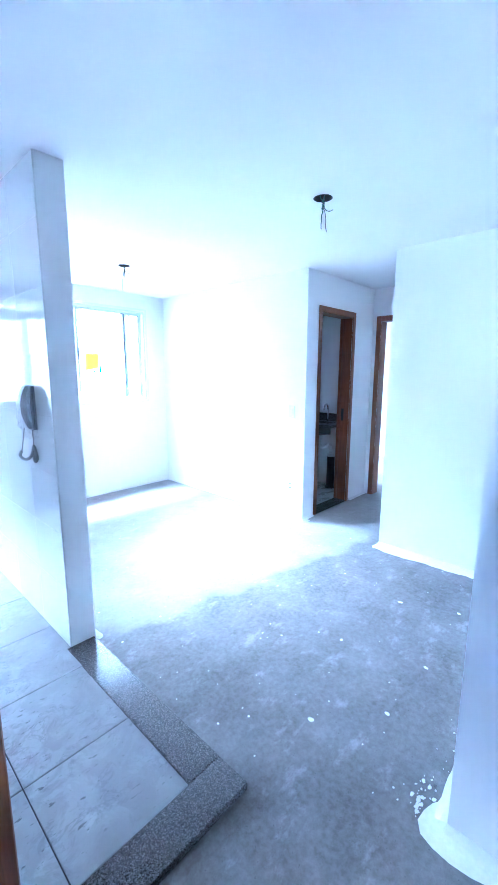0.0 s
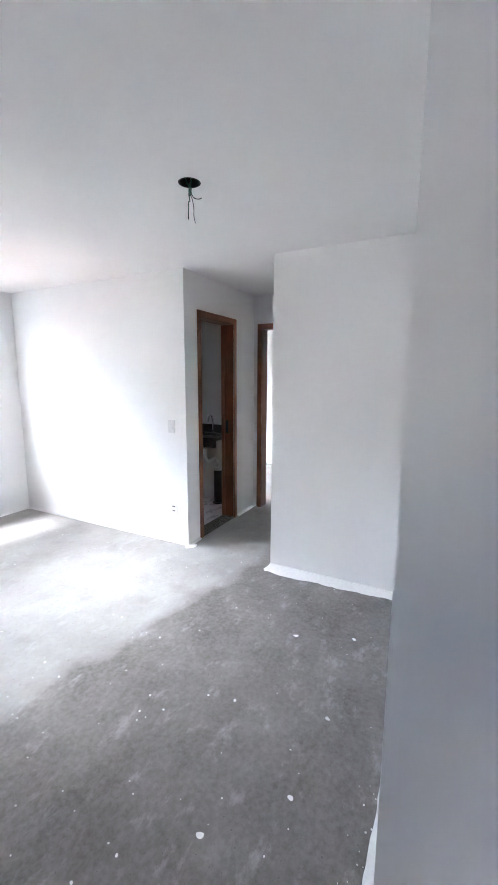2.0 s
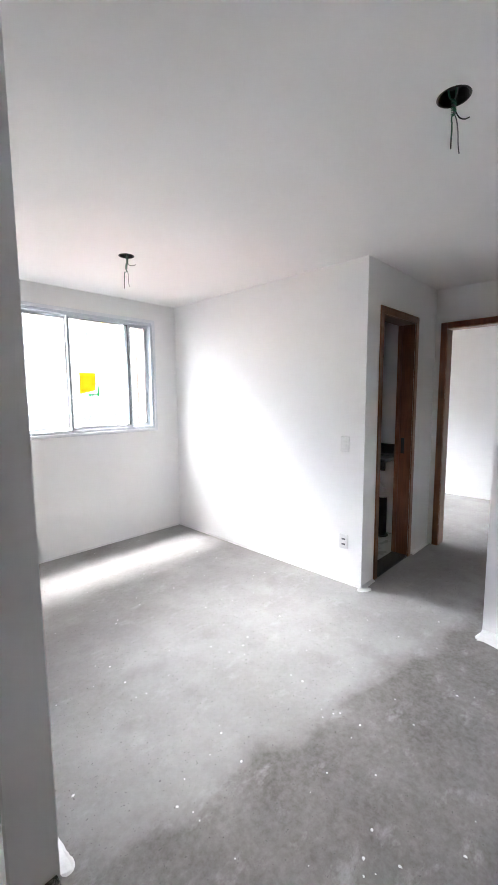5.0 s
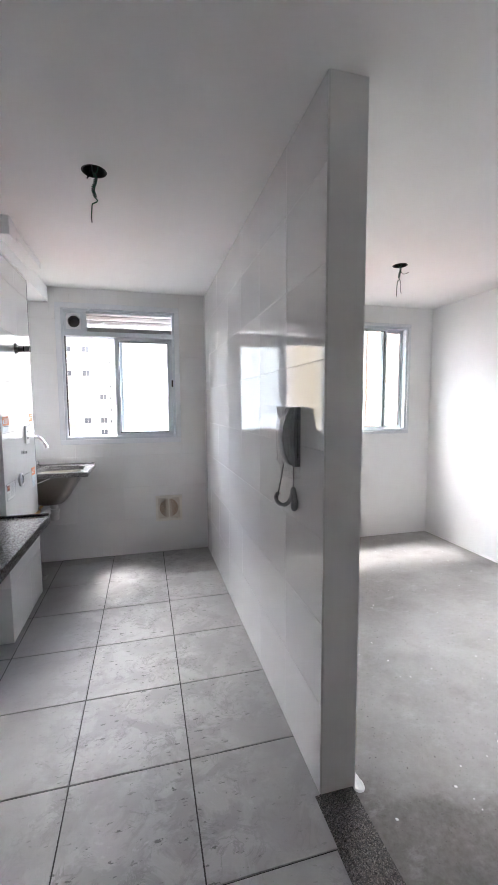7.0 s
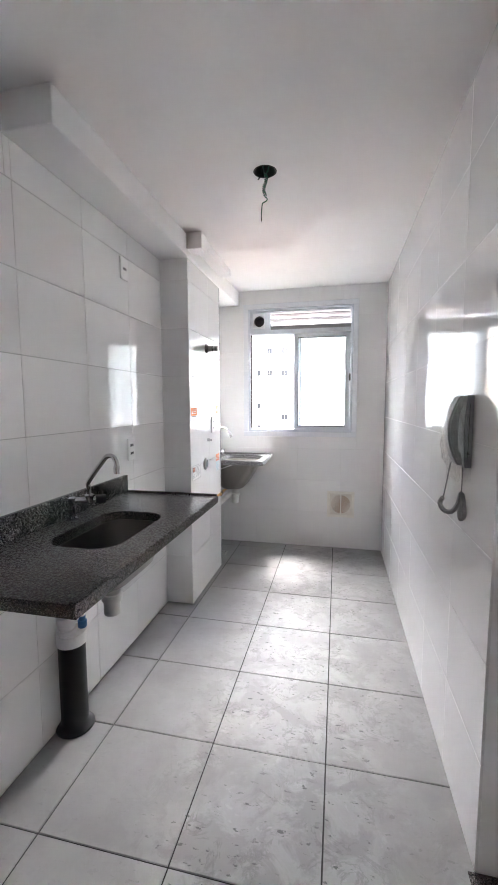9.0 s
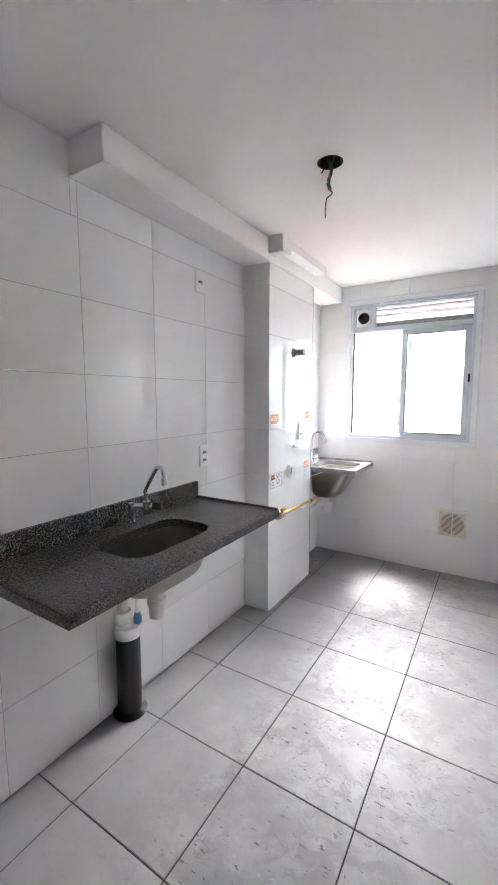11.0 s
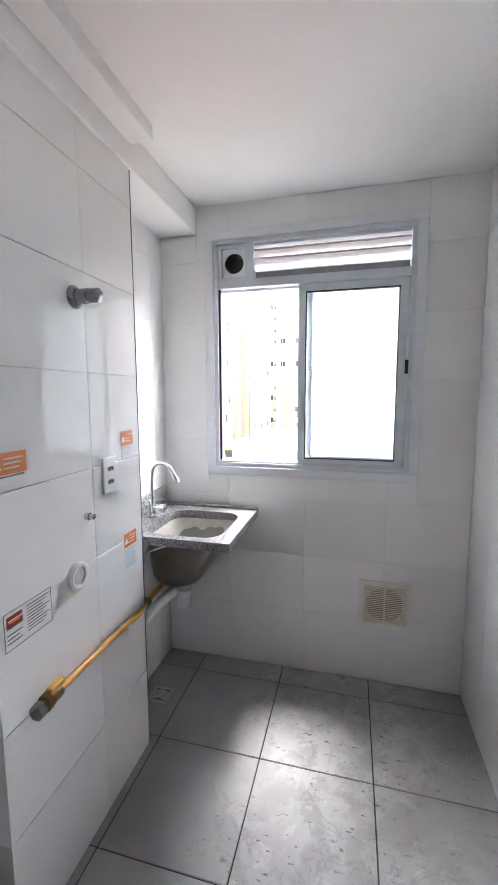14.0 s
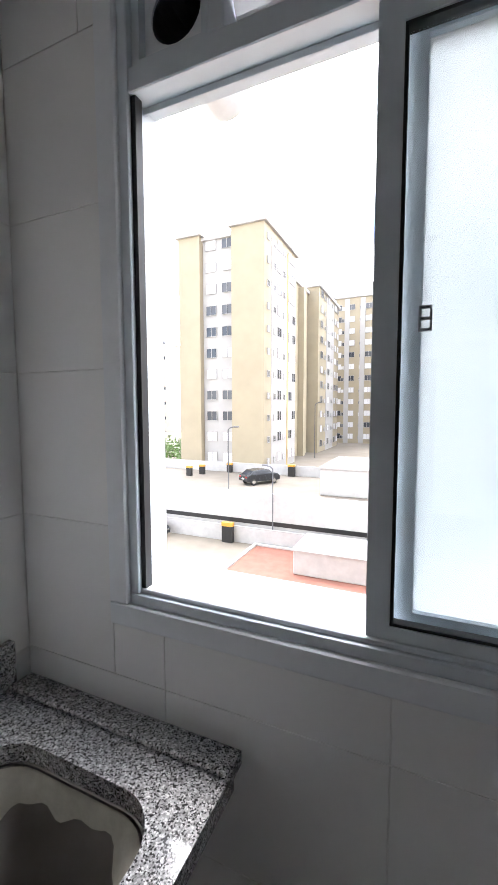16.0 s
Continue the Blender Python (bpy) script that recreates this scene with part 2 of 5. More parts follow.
M_PLASTIC = simple("white_plastic", (0.78, 0.78, 0.77), 0.35)
M_GREYPLASTIC = simple("pale_grey_plastic", (0.60, 0.61, 0.63), 0.4)
# darker than the handset shell to carry the shade on the intercom base
M_ICBASE = simple("shaded_blue_grey_plastic", (0.25, 0.255, 0.28), 0.4)
M_ICSHELL = simple("grey_handset_plastic", (0.42, 0.425, 0.445), 0.4)
M_SOCKET = simple("grey_socket_insert", (0.24, 0.24, 0.25), 0.45)
M_DRAIN = simple("dusty_grey_drain_plastic", (0.42, 0.415, 0.40), 0.6)
# grey of the cord and latch; also paints the shadow gaps among the louvres
M_GREYCORD_SHADE = simple("grey_cord_and_gap_shade", (0.30, 0.30, 0.31), 0.5)
M_DARK = simple("black_plastic", (0.012, 0.012, 0.012), 0.5)
M_ALU = simple("white_coated_aluminium", (0.62, 0.67, 0.715), 0.38, 0.0, 0.04, 20)
M_ALUTRIM = simple("white_window_trim", (0.76, 0.785, 0.81), 0.42, 0.0, 0.03, 20)
M_LOUVRE = simple("white_louvre_coating", (0.62, 0.615, 0.62), 0.45, 0.0, 0.04, 20)
M_GASKET = simple("black_rubber_gasket", (0.01, 0.01, 0.011), 0.6)
M_ORANGE = simple("orange_label_print", (0.75, 0.22, 0.05), 0.5)
M_PAPER = simple("white_label_paper", (0.75, 0.75, 0.74), 0.5)
M_INK = simple("dark_ink", (0.12, 0.13, 0.15), 0.6)
M_TEAL = simple("pale_blue_ink", (0.25, 0.5, 0.6), 0.6)
M_REDINK = simple("dark_red_ink", (0.20, 0.03, 0.02), 0.6)
M_GREENWIRE = simple("green_wire", (0.015, 0.10, 0.06), 0.4)
M_GREYWIRE = simple("grey_wire", (0.10, 0.10, 0.11), 0.4)
M_PAINTDROP = simple("dried_white_paint", (0.80, 0.80, 0.79), 0.55, 0.0, 0.05, 60, 0.2)
M_VENT = simple("cream_vent_plastic", (0.80, 0.77, 0.70), 0.5)
M_VENTBACK = simple("beige_vent_recess", (0.66, 0.60, 0.52), 0.8)
M_VENTDARK = simple("brown_vent_back", (0.36, 0.22, 0.13), 0.8)


def wood_mat():
    m, n, l, b = node_mat("reddish_brown_wood")
    f = noise_node(n, l, 9, 6, 0.6, (8, 8, 0.6))
    h = noise_node(n, l, 60, 5, 0.6, (6, 6, 0.4))
    c = ramp(n, l, f, [(0.3, (0.15, 0.048, 0.018)), (0.7, (0.26, 0.09, 0.034))])
    c = mix_col(n, l, ramp(n, l, h, [(0.5, 0.0), (0.75, 0.5)]), c, (0.10, 0.03, 0.012))
    l.new(c, b.inputs["Base Color"])
    b.inputs["Roughness"].default_value = 0.33
    bump(n, l, b, h, 0.08, 0.001)
    return m


M_WOOD = wood_mat()


def glass_mat():
    m = bpy.data.materials.new("clear_glass")
    m.use_nodes = True
    n, l = m.node_tree.nodes, m.node_tree.links
    n.clear()
    o = n.new("ShaderNodeOutputMaterial")
    t = n.new("ShaderNodeBsdfTransparent")
    t.inputs[0].default_value = (0.93, 0.95, 0.95, 1)
    g = n.new("ShaderNodeBsdfGlossy")
    g.inputs["Roughness"].default_value = 0.02
    fr = n.new("ShaderNodeFresnel")
    fr.inputs["IOR"].default_value = 1.45
    mx = n.new("ShaderNodeMixShader")
    l.new(fr.outputs[0], mx.inputs[0])
    l.new(t.outputs[0], mx.inputs[1])
    l.new(g.outputs[0], mx.inputs[2])
    l.new(mx.outputs[0], o.inputs["Surface"])
    return m


def frosted_mat():
    m = bpy.data.materials.new("frosted_glass")
    m.use_nodes = True
    n, l = m.node_tree.nodes, m.node_tree.links
    n.clear()
    o = n.new("ShaderNodeOutputMaterial")
    t = n.new("ShaderNodeBsdfTranslucent")
    f = noise_node(n, l, 1.8, 3)
    l.new(ramp(n, l, f, [(0.3, (0.58, 0.61, 0.625)), (0.7, (0.68, 0.695, 0.70))]), t.inputs["Color"])
    g = n.new("ShaderNodeBsdfGlossy")
    g.inputs["Roughness"].default_value = 0.25
    fr = n.new("ShaderNodeFresnel")
    fr.inputs["IOR"].default_value = 1.4
    mx = n.new("ShaderNodeMixShader")
    l.new(fr.outputs[0], mx.inputs[0])
    l.new(t.outputs[0], mx.inputs[1])
    l.new(g.outputs[0], mx.inputs[2])
    l.new(mx.outputs[0], o.inputs["Surface"])
    return m


def film_mat():
    m = bpy.data.materials.new("clear_plastic_film")
    m.use_nodes = True
    n, l = m.node_tree.nodes, m.node_tree.links
    n.clear()
    o = n.new("ShaderNodeOutputMaterial")
    t = n.new("ShaderNodeBsdfTransparent")
    g = n.new("ShaderNodeBsdfGlossy")
    g.inputs["Roughness"].default_value = 0.12
    d = n.new("ShaderNodeBsdfDiffuse")
    d.inputs["Color"].default_value = (0.7, 0.7, 0.72, 1)
    a, c = n.new("ShaderNodeMixShader"), n.new("ShaderNodeMixShader")
    crease = ramp(n, l, noise_node(n, l, 70, 6, 0.7), [(0.42, 0.02), (0.75, 0.26)])
    l.new(crease, a.inputs[0])
    l.new(t.outputs[0], a.inputs[1])
    l.new(d.outputs[0], a.inputs[2])
    c.inputs[0].default_value = 0.09
    l.new(a.outputs[0], c.inputs[1])
    l.new(g.outputs[0], c.inputs[2])
    l.new(c.outputs[0], o.inputs["Surface"])
    return m




def thin_print(name, col):
    m = bpy.data.materials.new(name)
    m.use_nodes = True
    n, l = m.node_tree.nodes, m.node_tree.links
    n.clear()
    o = n.new("ShaderNodeOutputMaterial")
    t, d = n.new("ShaderNodeBsdfTranslucent"), n.new("ShaderNodeBsdfDiffuse")
    c = ramp(n, l, noise_node(n, l, 25, 4), [(0.3, tuple(v * 0.92 for v in col)), (0.7, col)])
    l.new(c, t.inputs["Color"])
    l.new(c, d.inputs["Color"])
    mx = n.new("ShaderNodeMixShader")
    mx.inputs[0].default_value = 0.55
    l.new(t.outputs[0], mx.inputs[1])
    l.new(d.outputs[0], mx.inputs[2])
    l.new(mx.outputs[0], o.inputs["Surface"])
    return m


M_STKYEL, M_STKGRN = thin_print("yellow_sticker", (0.27, 0.115, 0.002)), thin_print("green_sticker", (0.008, 0.085, 0.022))
M_GLASS, M_FROST, M_FILM = glass_mat(), frosted_mat(), film_mat()
M_CREAM = simple("cream_facade_paint", (0.31, 0.265, 0.185), 0.85, 0.0, 0.05, 0.6)
M_CREAM2 = simple("rough_cream_plaster", (0.30, 0.258, 0.178), 0.9, 0.0, 0.25, 40, 1.0)
M_WHITEF = simple("white_facade_paint", (0.36, 0.348, 0.332), 0.85, 0.0, 0.05, 0.5)
M_BLUEF = simple("pale_blue_facade_band", (0.42, 0.49, 0.54), 0.85, 0.0, 0.05, 0.5)
M_PINKF = simple("pale_salmon_facade", (0.50, 0.38, 0.31), 0.85, 0.0, 0.05, 0.5)
M_YELF = simple("ochre_facade_band", (0.55, 0.38, 0.15), 0.85, 0.0, 0.05, 0.5)
M_WINDARK = simple("dark_window_pane", (0.045, 0.05, 0.06), 0.15)
M_WINPALE = simple("closed_white_shutter", (0.62, 0.62, 0.62), 0.5)
M_GROUND = simple("pale_pavement", (0.145, 0.126, 0.10), 0.9, 0.0, 0.15, 0.4)
M_TERRA = simple("red_earth_slab", (0.18, 0.075, 0.053), 0.95, 0.0, 0.15, 1.2, 0.3)
M_PARAPET = simple("white_parapet_paint", (0.40, 0.394, 0.386), 0.85, 0.0, 0.08, 1.5)
M_LEAF = simple("hedge_leaf", (0.07, 0.13, 0.03), 0.7, 0.0, 0.5, 3)
M_CARPAINT = simple("dark_grey_car_paint", (0.03, 0.032, 0.036), 0.22, 0.3)
M_TYRE = simple("tyre_rubber", (0.015, 0.015, 0.015), 0.8)
M_REDLAMP = simple("red_lamp_lens", (0.35, 0.02, 0.02), 0.2)


# ---- mesh helpers ----
def base_of(ob):
    v = Vector((0, 0, 0))
    while ob is not None:
        v += ob.location
        ob = ob.parent
    return v


def part(name, bm, material, parent=None, label="", smooth=False):
    me = bpy.data.meshes.new(name)
    off = base_of(parent) if parent else Vector((0, 0, 0))
    ob = new(name, me)
    if parent:
        ob.parent = parent
    else:
        xs = [v.co for v in bm.verts]
        lo = Vector([min(c[i] for c in xs) for i in range(3)])
        hi = Vector([max(c[i] for c in xs) for i in range(3)])
        off = Vector(((lo.x + hi.x) / 2, (lo.y + hi.y) / 2, lo.z))
        ob.location = off
    bmesh.ops.translate(bm, verts=bm.verts, vec=-off)
    bmesh.ops.recalc_face_normals(bm, faces=bm.faces)
    bm.to_mesh(me)
    bm.free()
    if smooth:
        me.shade_smooth()
        me.set_sharp_from_angle(angle=radians(40))
    me.materials.append(material)
    if label:
        ob["label"] = label
    return ob


def thing(name, loc, label, category, group="", kind=""):
    ob = new(name)
    ob.location = loc
    ob.empty_display_size = 0.1
    return tagged(ob, label, category, group, kind)


def add_box(bm, x0, y0, z0, x1, y1, z1, bevel=0.0, seg=2):
    r = bmesh.ops.create_cube(bm, size=1.0)
    m = Matrix.LocRotScale(((x0 + x1) / 2, (y0 + y1) / 2, (z0 + z1) / 2), None, (abs(x1 - x0), abs(y1 - y0), abs(z1 - z0)))
    bmesh.ops.transform(bm, matrix=m, verts=r["verts"])
    if bevel:
        es = list({e for v in r["verts"] for e in v.link_edges})
        bmesh.ops.bevel(bm, geom=es, offset=bevel, segments=seg, affect="EDGES", profile=0.5)
    return bm


def box(x0, y0, z0, x1, y1, z1, bevel=0.0, seg=2):
    return add_box(bmesh.new(), x0, y0, z0, x1, y1, z1, bevel, seg)


def add_sweep(bm, pts, r, seg=12, cap=True):
    """A tube of radius r (a number, or one a point) along pts."""
    pts = [Vector(p) for p in pts]
    rs = r if isinstance(r, (list, tuple)) else [r] * len(pts)
    rings, up = [], None
    for i, p in enumerate(pts):
        d = (pts[min(i + 1, len(pts) - 1)] - pts[max(i - 1, 0)]).normalized()
        if up is None:
            up = d.orthogonal().normalized()
        up = (up - d * up.dot(d))
        up = up.normalized() if up.length > 1e-6 else d.orthogonal().normalized()
        side = d.cross(up)
        rings.append([bm.verts.new(p + rs[i] * (math.cos(a) * up + math.sin(a) * side)) for a in (2 * math.pi * k / seg for k in range(seg))])
    for a, b in zip(rings, rings[1:]):
        for k in range(seg):
            bm.faces.new((a[k], a[(k + 1) % seg], b[(k + 1) % seg], b[k]))
    if cap:
        bm.faces.new(rings[0])
        bm.faces.new(rings[-1])
    return bm


def sweep(pts, r, seg=12, cap=True):
    return add_sweep(bmesh.new(), pts, r, seg, cap)


def smooth_path(pts, n=6):
    """Catmull-Rom through pts."""
    p = [Vector(q) for q in pts]
    p = [p[0] * 2 - p[1]] + p + [p[-1] * 2 - p[-2]]
    out = []
    for i in range(1, len(p) - 2):
        for k in range(n):
            t = k / n
            a, b, c, d = p[i - 1], p[i], p[i + 1], p[i + 2]
            out.append(0.5 * (2 * b + (c - a) * t + (2 * a - 5 * b + 4 * c - d) * t * t + (3 * b - a - 3 * c + d) * t ** 3))
    return out + [p[-2]]


def lathe(profile, centre, seg=24, axis="z"):
    """profile: (radius, height) rows, turned about an upright axis, or one along x or y."""
    bm = bmesh.new()
    rings = []
    c = Vector(centre)
    for r, h in profile:
        ring = []
        for k in range(seg):
            a = 2 * math.pi * k / seg
            u, v = r * math.cos(a), r * math.sin(a)
            q = {"z": (u, v, h), "x": (h, u, v), "y": (u, h, v)}[axis]
            ring.append(bm.verts.new(c + Vector(q)))
        rings.append(ring)
    for a, b in zip(rings, rings[1:]):
        for k in range(seg):
            bm.faces.new((a[k], a[(k + 1) % seg], b[(k + 1) % seg], b[k]))
    bm.faces.new(rings[0])
    bm.faces.new(rings[-1])
    return bm


def slab_with_holes(axis, p0, p1, u0, u1, w0, w1, holes):
    """A wall or slab p0..p1 thick across axis, with rectangular openings (ua, ub, wa, wb)."""
    us = sorted({u0, u1, *[h[0] for h in holes], *[h[1] for h in holes]})
    ws = sorted({w0, w1, *[h[2] for h in holes], *[h[3] for h in holes]})
    us = [u for u in us if u0 <= u <= u1]
    ws = [w for w in ws if w0 <= w <= w1]
    bm = bmesh.new()

    def at(u, w, p):
        return {"x": (p, u, w), "y": (u, p, w), "z": (u, w, p)}[axis]

    front = {(i, j): bm.verts.new(at(u, w, p0)) for i, u in enumerate(us) for j, w in enumerate(ws)}
    back = {(i, j): bm.verts.new(at(u, w, p1)) for i, u in enumerate(us) for j, w in enumerate(ws)}

    def solid(i, j):
        if not (0 <= i < len(us) - 1 and 0 <= j < len(ws) - 1):
            return False
        cu, cw = (us[i] + us[i + 1]) / 2, (ws[j] + ws[j + 1]) / 2
        return not any(h[0] < cu < h[1] and h[2] < cw < h[3] for h in holes)

    for i in range(len(us) - 1):
        for j in range(len(ws) - 1):
            if not solid(i, j):
                continue
            c = [(i, j), (i + 1, j), (i + 1, j + 1), (i, j + 1)]
            bm.faces.new([front[k] for k in c])
            bm.faces.new([back[k] for k in reversed(c)])
            for (di, dj), a, b in (((0, -1), c[0], c[1]), ((1, 0), c[1], c[2]), ((0, 1), c[2], c[3]), ((-1, 0), c[3], c[0])):
                if not solid(i + di, j + dj):
                    bm.faces.new((front[a], front[b], back[b], back[a]))
    loose = [v for v in bm.verts if not v.link_faces]
    bmesh.ops.delete(bm, geom=loose, context="VERTS")
    return bm


def structure(name, bm, material, label):
    return tagged(part(name, bm, material), label, name.split("_")[0], kind="structure")


def minus(rects, h):
    """Rectangles (u0, u1, w0, w1) with the rectangle h cut out of them."""
    out = []
    for u0, u1, w0, w1 in rects:
        a, b, c, d = max(u0, h[0]), min(u1, h[1]), max(w0, h[2]), min(w1, h[3])
        if a >= b or c >= d:
            out.append((u0, u1, w0, w1))
            continue
        out += [r for r in ((u0, a, w0, w1), (b, u1, w0, w1), (a, b, w0, c), (a, b, d, w1)) if r[1] - r[0] > 0.004 and r[3] - r[2] > 0.004]
    return out


def rounded_rect(cx, cy, hx, hy, r, n=6):
    out = []
    for sx, sy, a0 in ((1, 1, 0), (-1, 1, 90), (-1, -1, 180), (1, -1, 270)):
        for k in range(n + 1):
            a = radians(a0 + 90 * k / n)
            out.append((cx + sx * (hx - r) + r * math.cos(a), cy + sy * (hy - r) + r * math.sin(a)))
    return out


def ring_between(bm, a, b):
    for k in range(len(a)):
        bm.faces.new((a[k], a[(k + 1) % len(a)], b[(k + 1) % len(b)], b[k]))


def square_points(x0, x1, y0, y1, loop, cx, cy):
    """Where the rays from (cx, cy) through loop meet the rectangle."""
    out = []
    for x, y in loop:
        dx, dy = x - cx, y - cy
        t = min([abs(((x1 if dx > 0 else x0) - cx) / dx) if abs(dx) > 1e-9 else 9e9, abs(((y1 if dy > 0 else y0) - cy) / dy) if abs(dy) > 1e-9 else 9e9])
        out.append((cx + dx * t, cy + dy * t))
    return out


def top_with_cutout(x0, x1, y0, y1, z0, z1, loop, cx, cy):
    """A stone top with a rounded cut-out whose outline is loop; corners kept square."""
    sq = square_points(x0, x1, y0, y1, loop, cx, cy)
    for qx, qy in ((x0, y0), (x1, y0), (x0, y1), (x1, y1)):
        k = min(range(len(sq)), key=lambda i: (sq[i][0] - qx) ** 2 + (sq[i][1] - qy) ** 2)
        sq[k] = (qx, qy)
    bm = bmesh.new()
    lv = [[bm.verts.new((x, y, z)) for x, y in p] for z in (z0, z1) for p in (sq, loop)]
    ring_between(bm, lv[0], lv[1])
    ring_between(bm, lv[2], lv[3])
    ring_between(bm, lv[0], lv[2])
    ring_between(bm, lv[1], lv[3])
    return bm


# ---- the large structure ----
CEIL, LOW = 2.44, -0.03
YK, YL, XW = 2.66, 2.61, -1.56          # kitchen facade wall, living facade wall, sink wall
KW = (-1.265, -0.288, 1.108, 2.262)       # kitchen window opening
LW = (0.43, 2.20, 1.10, 2.25)           # living room window opening
BW = (4.35, 5.75, 1.10, 2.25)           # bedroom window opening
HOLES = ((-0.763, 0.755), (1.307, -0.658), (1.295, 1.483))
HR = 0.051

structure("floor", slab_with_holes("z", LOW - 0.12, LOW, -3.3, 6.4, -3.1, 2.86, []), M_CONC, "bare grey concrete screed floor with a paler patch towards the windows")

bm = slab_with_holes("z", CEIL, CEIL + 0.12, -3.3, 6.4, -3.2, 2.86, [(x - 0.08, x + 0.08, y - 0.08, y + 0.08) for x, y in HOLES])
for hx, hy in HOLES:
    loop = [(hx + HR * math.cos(2 * math.pi * k / 32), hy + HR * math.sin(2 * math.pi * k / 32)) for k in range(32)]
    sq = square_points(hx - 0.08, hx + 0.08, hy - 0.08, hy + 0.08, loop, hx, hy)
    a, b = [[bm.verts.new((x, y, CEIL)) for x, y in p] for p in (sq, loop)]
    ring_between(bm, a, b)
    c = [bm.verts.new((x, y, CEIL + 0.012)) for x, y in loop]
    ring_between(bm, b, c)
structure("ceiling", bm, M_CEIL, "plain white painted ceiling")

# facade walls: painted inside, rough plaster outside
structure("wall_north_kitchen", slab_with_holes("y", YK + 0.002, 2.74, -1.7, 0.07, LOW, CEIL, [KW]), M_GROUT_W, "white tiled facade wall with a window")
# the small middle opening is unseen, added to brighten the bathroom
structure("wall_north_living", slab_with_holes("y", YL, 2.74, 0.07, 6.4, LOW, CEIL, [LW, (3.04, 3.24, 1.74, 1.98), BW]), M_WALL, "white painted facade wall with a window")
# unseen spread past the flat blocks sky light from the ground and facades
structure("wall_outside", slab_with_holes("y", 2.74, 2.86, -22.0, 24.0, -11.0, 22.0, [(-1.337, -0.22, 1.045, 2.36), (0.36, 2.27, 1.04, 2.31), (3.0, 3.28, 1.70, 2.02), (4.3, 5.8, 1.05, 2.3)]), M_CREAM2, "rough cream rendered outside wall with an added unseen spread")
structure("wall_west", slab_with_holes("x", XW - 0.14, XW - 0.008, -3.1, 2.66, LOW, CEIL, [(-2.28, -1.42, LOW - 0.01, 2.09)]), M_WALL, "white wall behind the sink and the entrance door")
structure("wall_partition", box(0.008, 0.0, LOW, 0.14, 2.61, CEIL), M_WALL, "white partition wall between kitchen and living room")
structure("wall_east", slab_with_holes("x", 2.50, 2.62, -1.91, 2.61, LOW, CEIL, [(-0.57, 0.27, LOW - 0.01, CEIL + 0.01)]), M_WALL, "white living room wall with the hallway opening")
structure("wall_south", box(0.5, -1.91, LOW, 2.50, -1.77, CEIL), M_WALL, "white painted living room wall")
structure("wall_entry", box(0.5, -3.1, LOW, 0.64, -1.91, CEIL), M_WALL, "white painted entrance hall wall")
structure("wall_entry_south", box(-3.3, -3.24, LOW, 0.64, -3.1, CEIL), M_WALL, "plain white wall closing the entrance hall")
structure("wall_hallway_south", box(2.62, -0.69, LOW, 3.84, -0.57, CEIL), M_WALL, "white hallway wall")
structure("wall_hallway_north", slab_with_holes("y", 0.27, 0.41, 2.62, 3.84, LOW, CEIL, [(2.745, 3.355, LOW - 0.01, 2.075)]), M_WALL, "white hallway wall with the bathroom doorway")
structure("wall_hallway_end", slab_with_holes("x", 3.84, 3.97, -1.3, 2.61, LOW, CEIL, [(-0.50, 0.165, LOW - 0.01, 2.075)]), M_WALL, "white hallway end wall with the bedroom doorway")
structure("wall_bedroom_east", box(6.16, -1.3, LOW, 6.3, 2.61, CEIL), M_WALL, "white bedroom wall")
structure("wall_bedroom_south", box(3.84, -1.42, LOW, 6.3, -1.3, CEIL), M_WALL, "white bedroom wall")
# unseen landing walls keep sky light out; the added opening lets a little in
structure("wall_landing_west", slab_with_holes("x", -3.3, -3.16, -3.1, -0.9, LOW, CEIL, [(-2.25, -1.75, 1.5, 1.95)]), M_GREYPAINT, "plain unseen wall added outside the entrance door")
structure("wall_landing_north", box(-3.16, -1.04, LOW, XW - 0.14, -0.9, CEIL), M_GREYPAINT, "plain unseen wall added outside the entrance door")

# mortar beds behind the wall tiles
structure("wall_bed_sink", box(XW - 0.0075, -1.05, 0.0, XW - 0.0016, 1.342, 2.43), M_GROUT_G, "grey joints of the tiled sink wall")
structure("wall_bed_corner", box(XW - 0.0075, 2.031, 0.0, XW - 0.0012, YK, 2.307), M_GROUT_W, "pale joints of the tiled corner by the window")
structure("wall_bed_partition", box(0.0014, 0.001, 0.0, 0.0075, YK, 2.43), M_GROUT_W, "pale joints of the tiled partition")

# soffit over the sink wall, with the deeper boxed length over the heater panel
structure("trim_soffit", box(XW - 0.006, 0.082, 2.308, -1.358, YK, CEIL - 0.002, 0.004, 1), M_WALL, "white boxed-in soffit under the ceiling")
structure("trim_soffit_box", box(-1.356, 1.29, 2.338, -1.256, 1.40, CEIL - 0.002, 0.003, 1), M_WALL, "small white box on the soffit")
structure("trim_soffit_step", box(-1.356, 1.402, 2.385, -1.268, 2.03, CEIL - 0.002, 0.003, 1), M_WALL, "deeper length of the white soffit")
structure("wall_column", box(XW - 0.006, 1.343, -0.003, -1.378, 2.03, 2.307), M_GROUT_W, "white tiled pier beside the sink")

# ---- windows ----
def window_trim(win, rect, y, w=0.045, d=0.012):
    x0, x1, z0, z1 = rect
    for a, b, c, e in ((x0 - w, x1 + w, z1, z1 + w), (x0 - w, x1 + w, z0 - w, z0), (x0 - w, x0, z0, z1), (x1, x1 + w, z0, z1)):
        part("trim", box(a, y - d, c, b, y + 0.004, e, 0.003, 1), M_ALUTRIM, win)


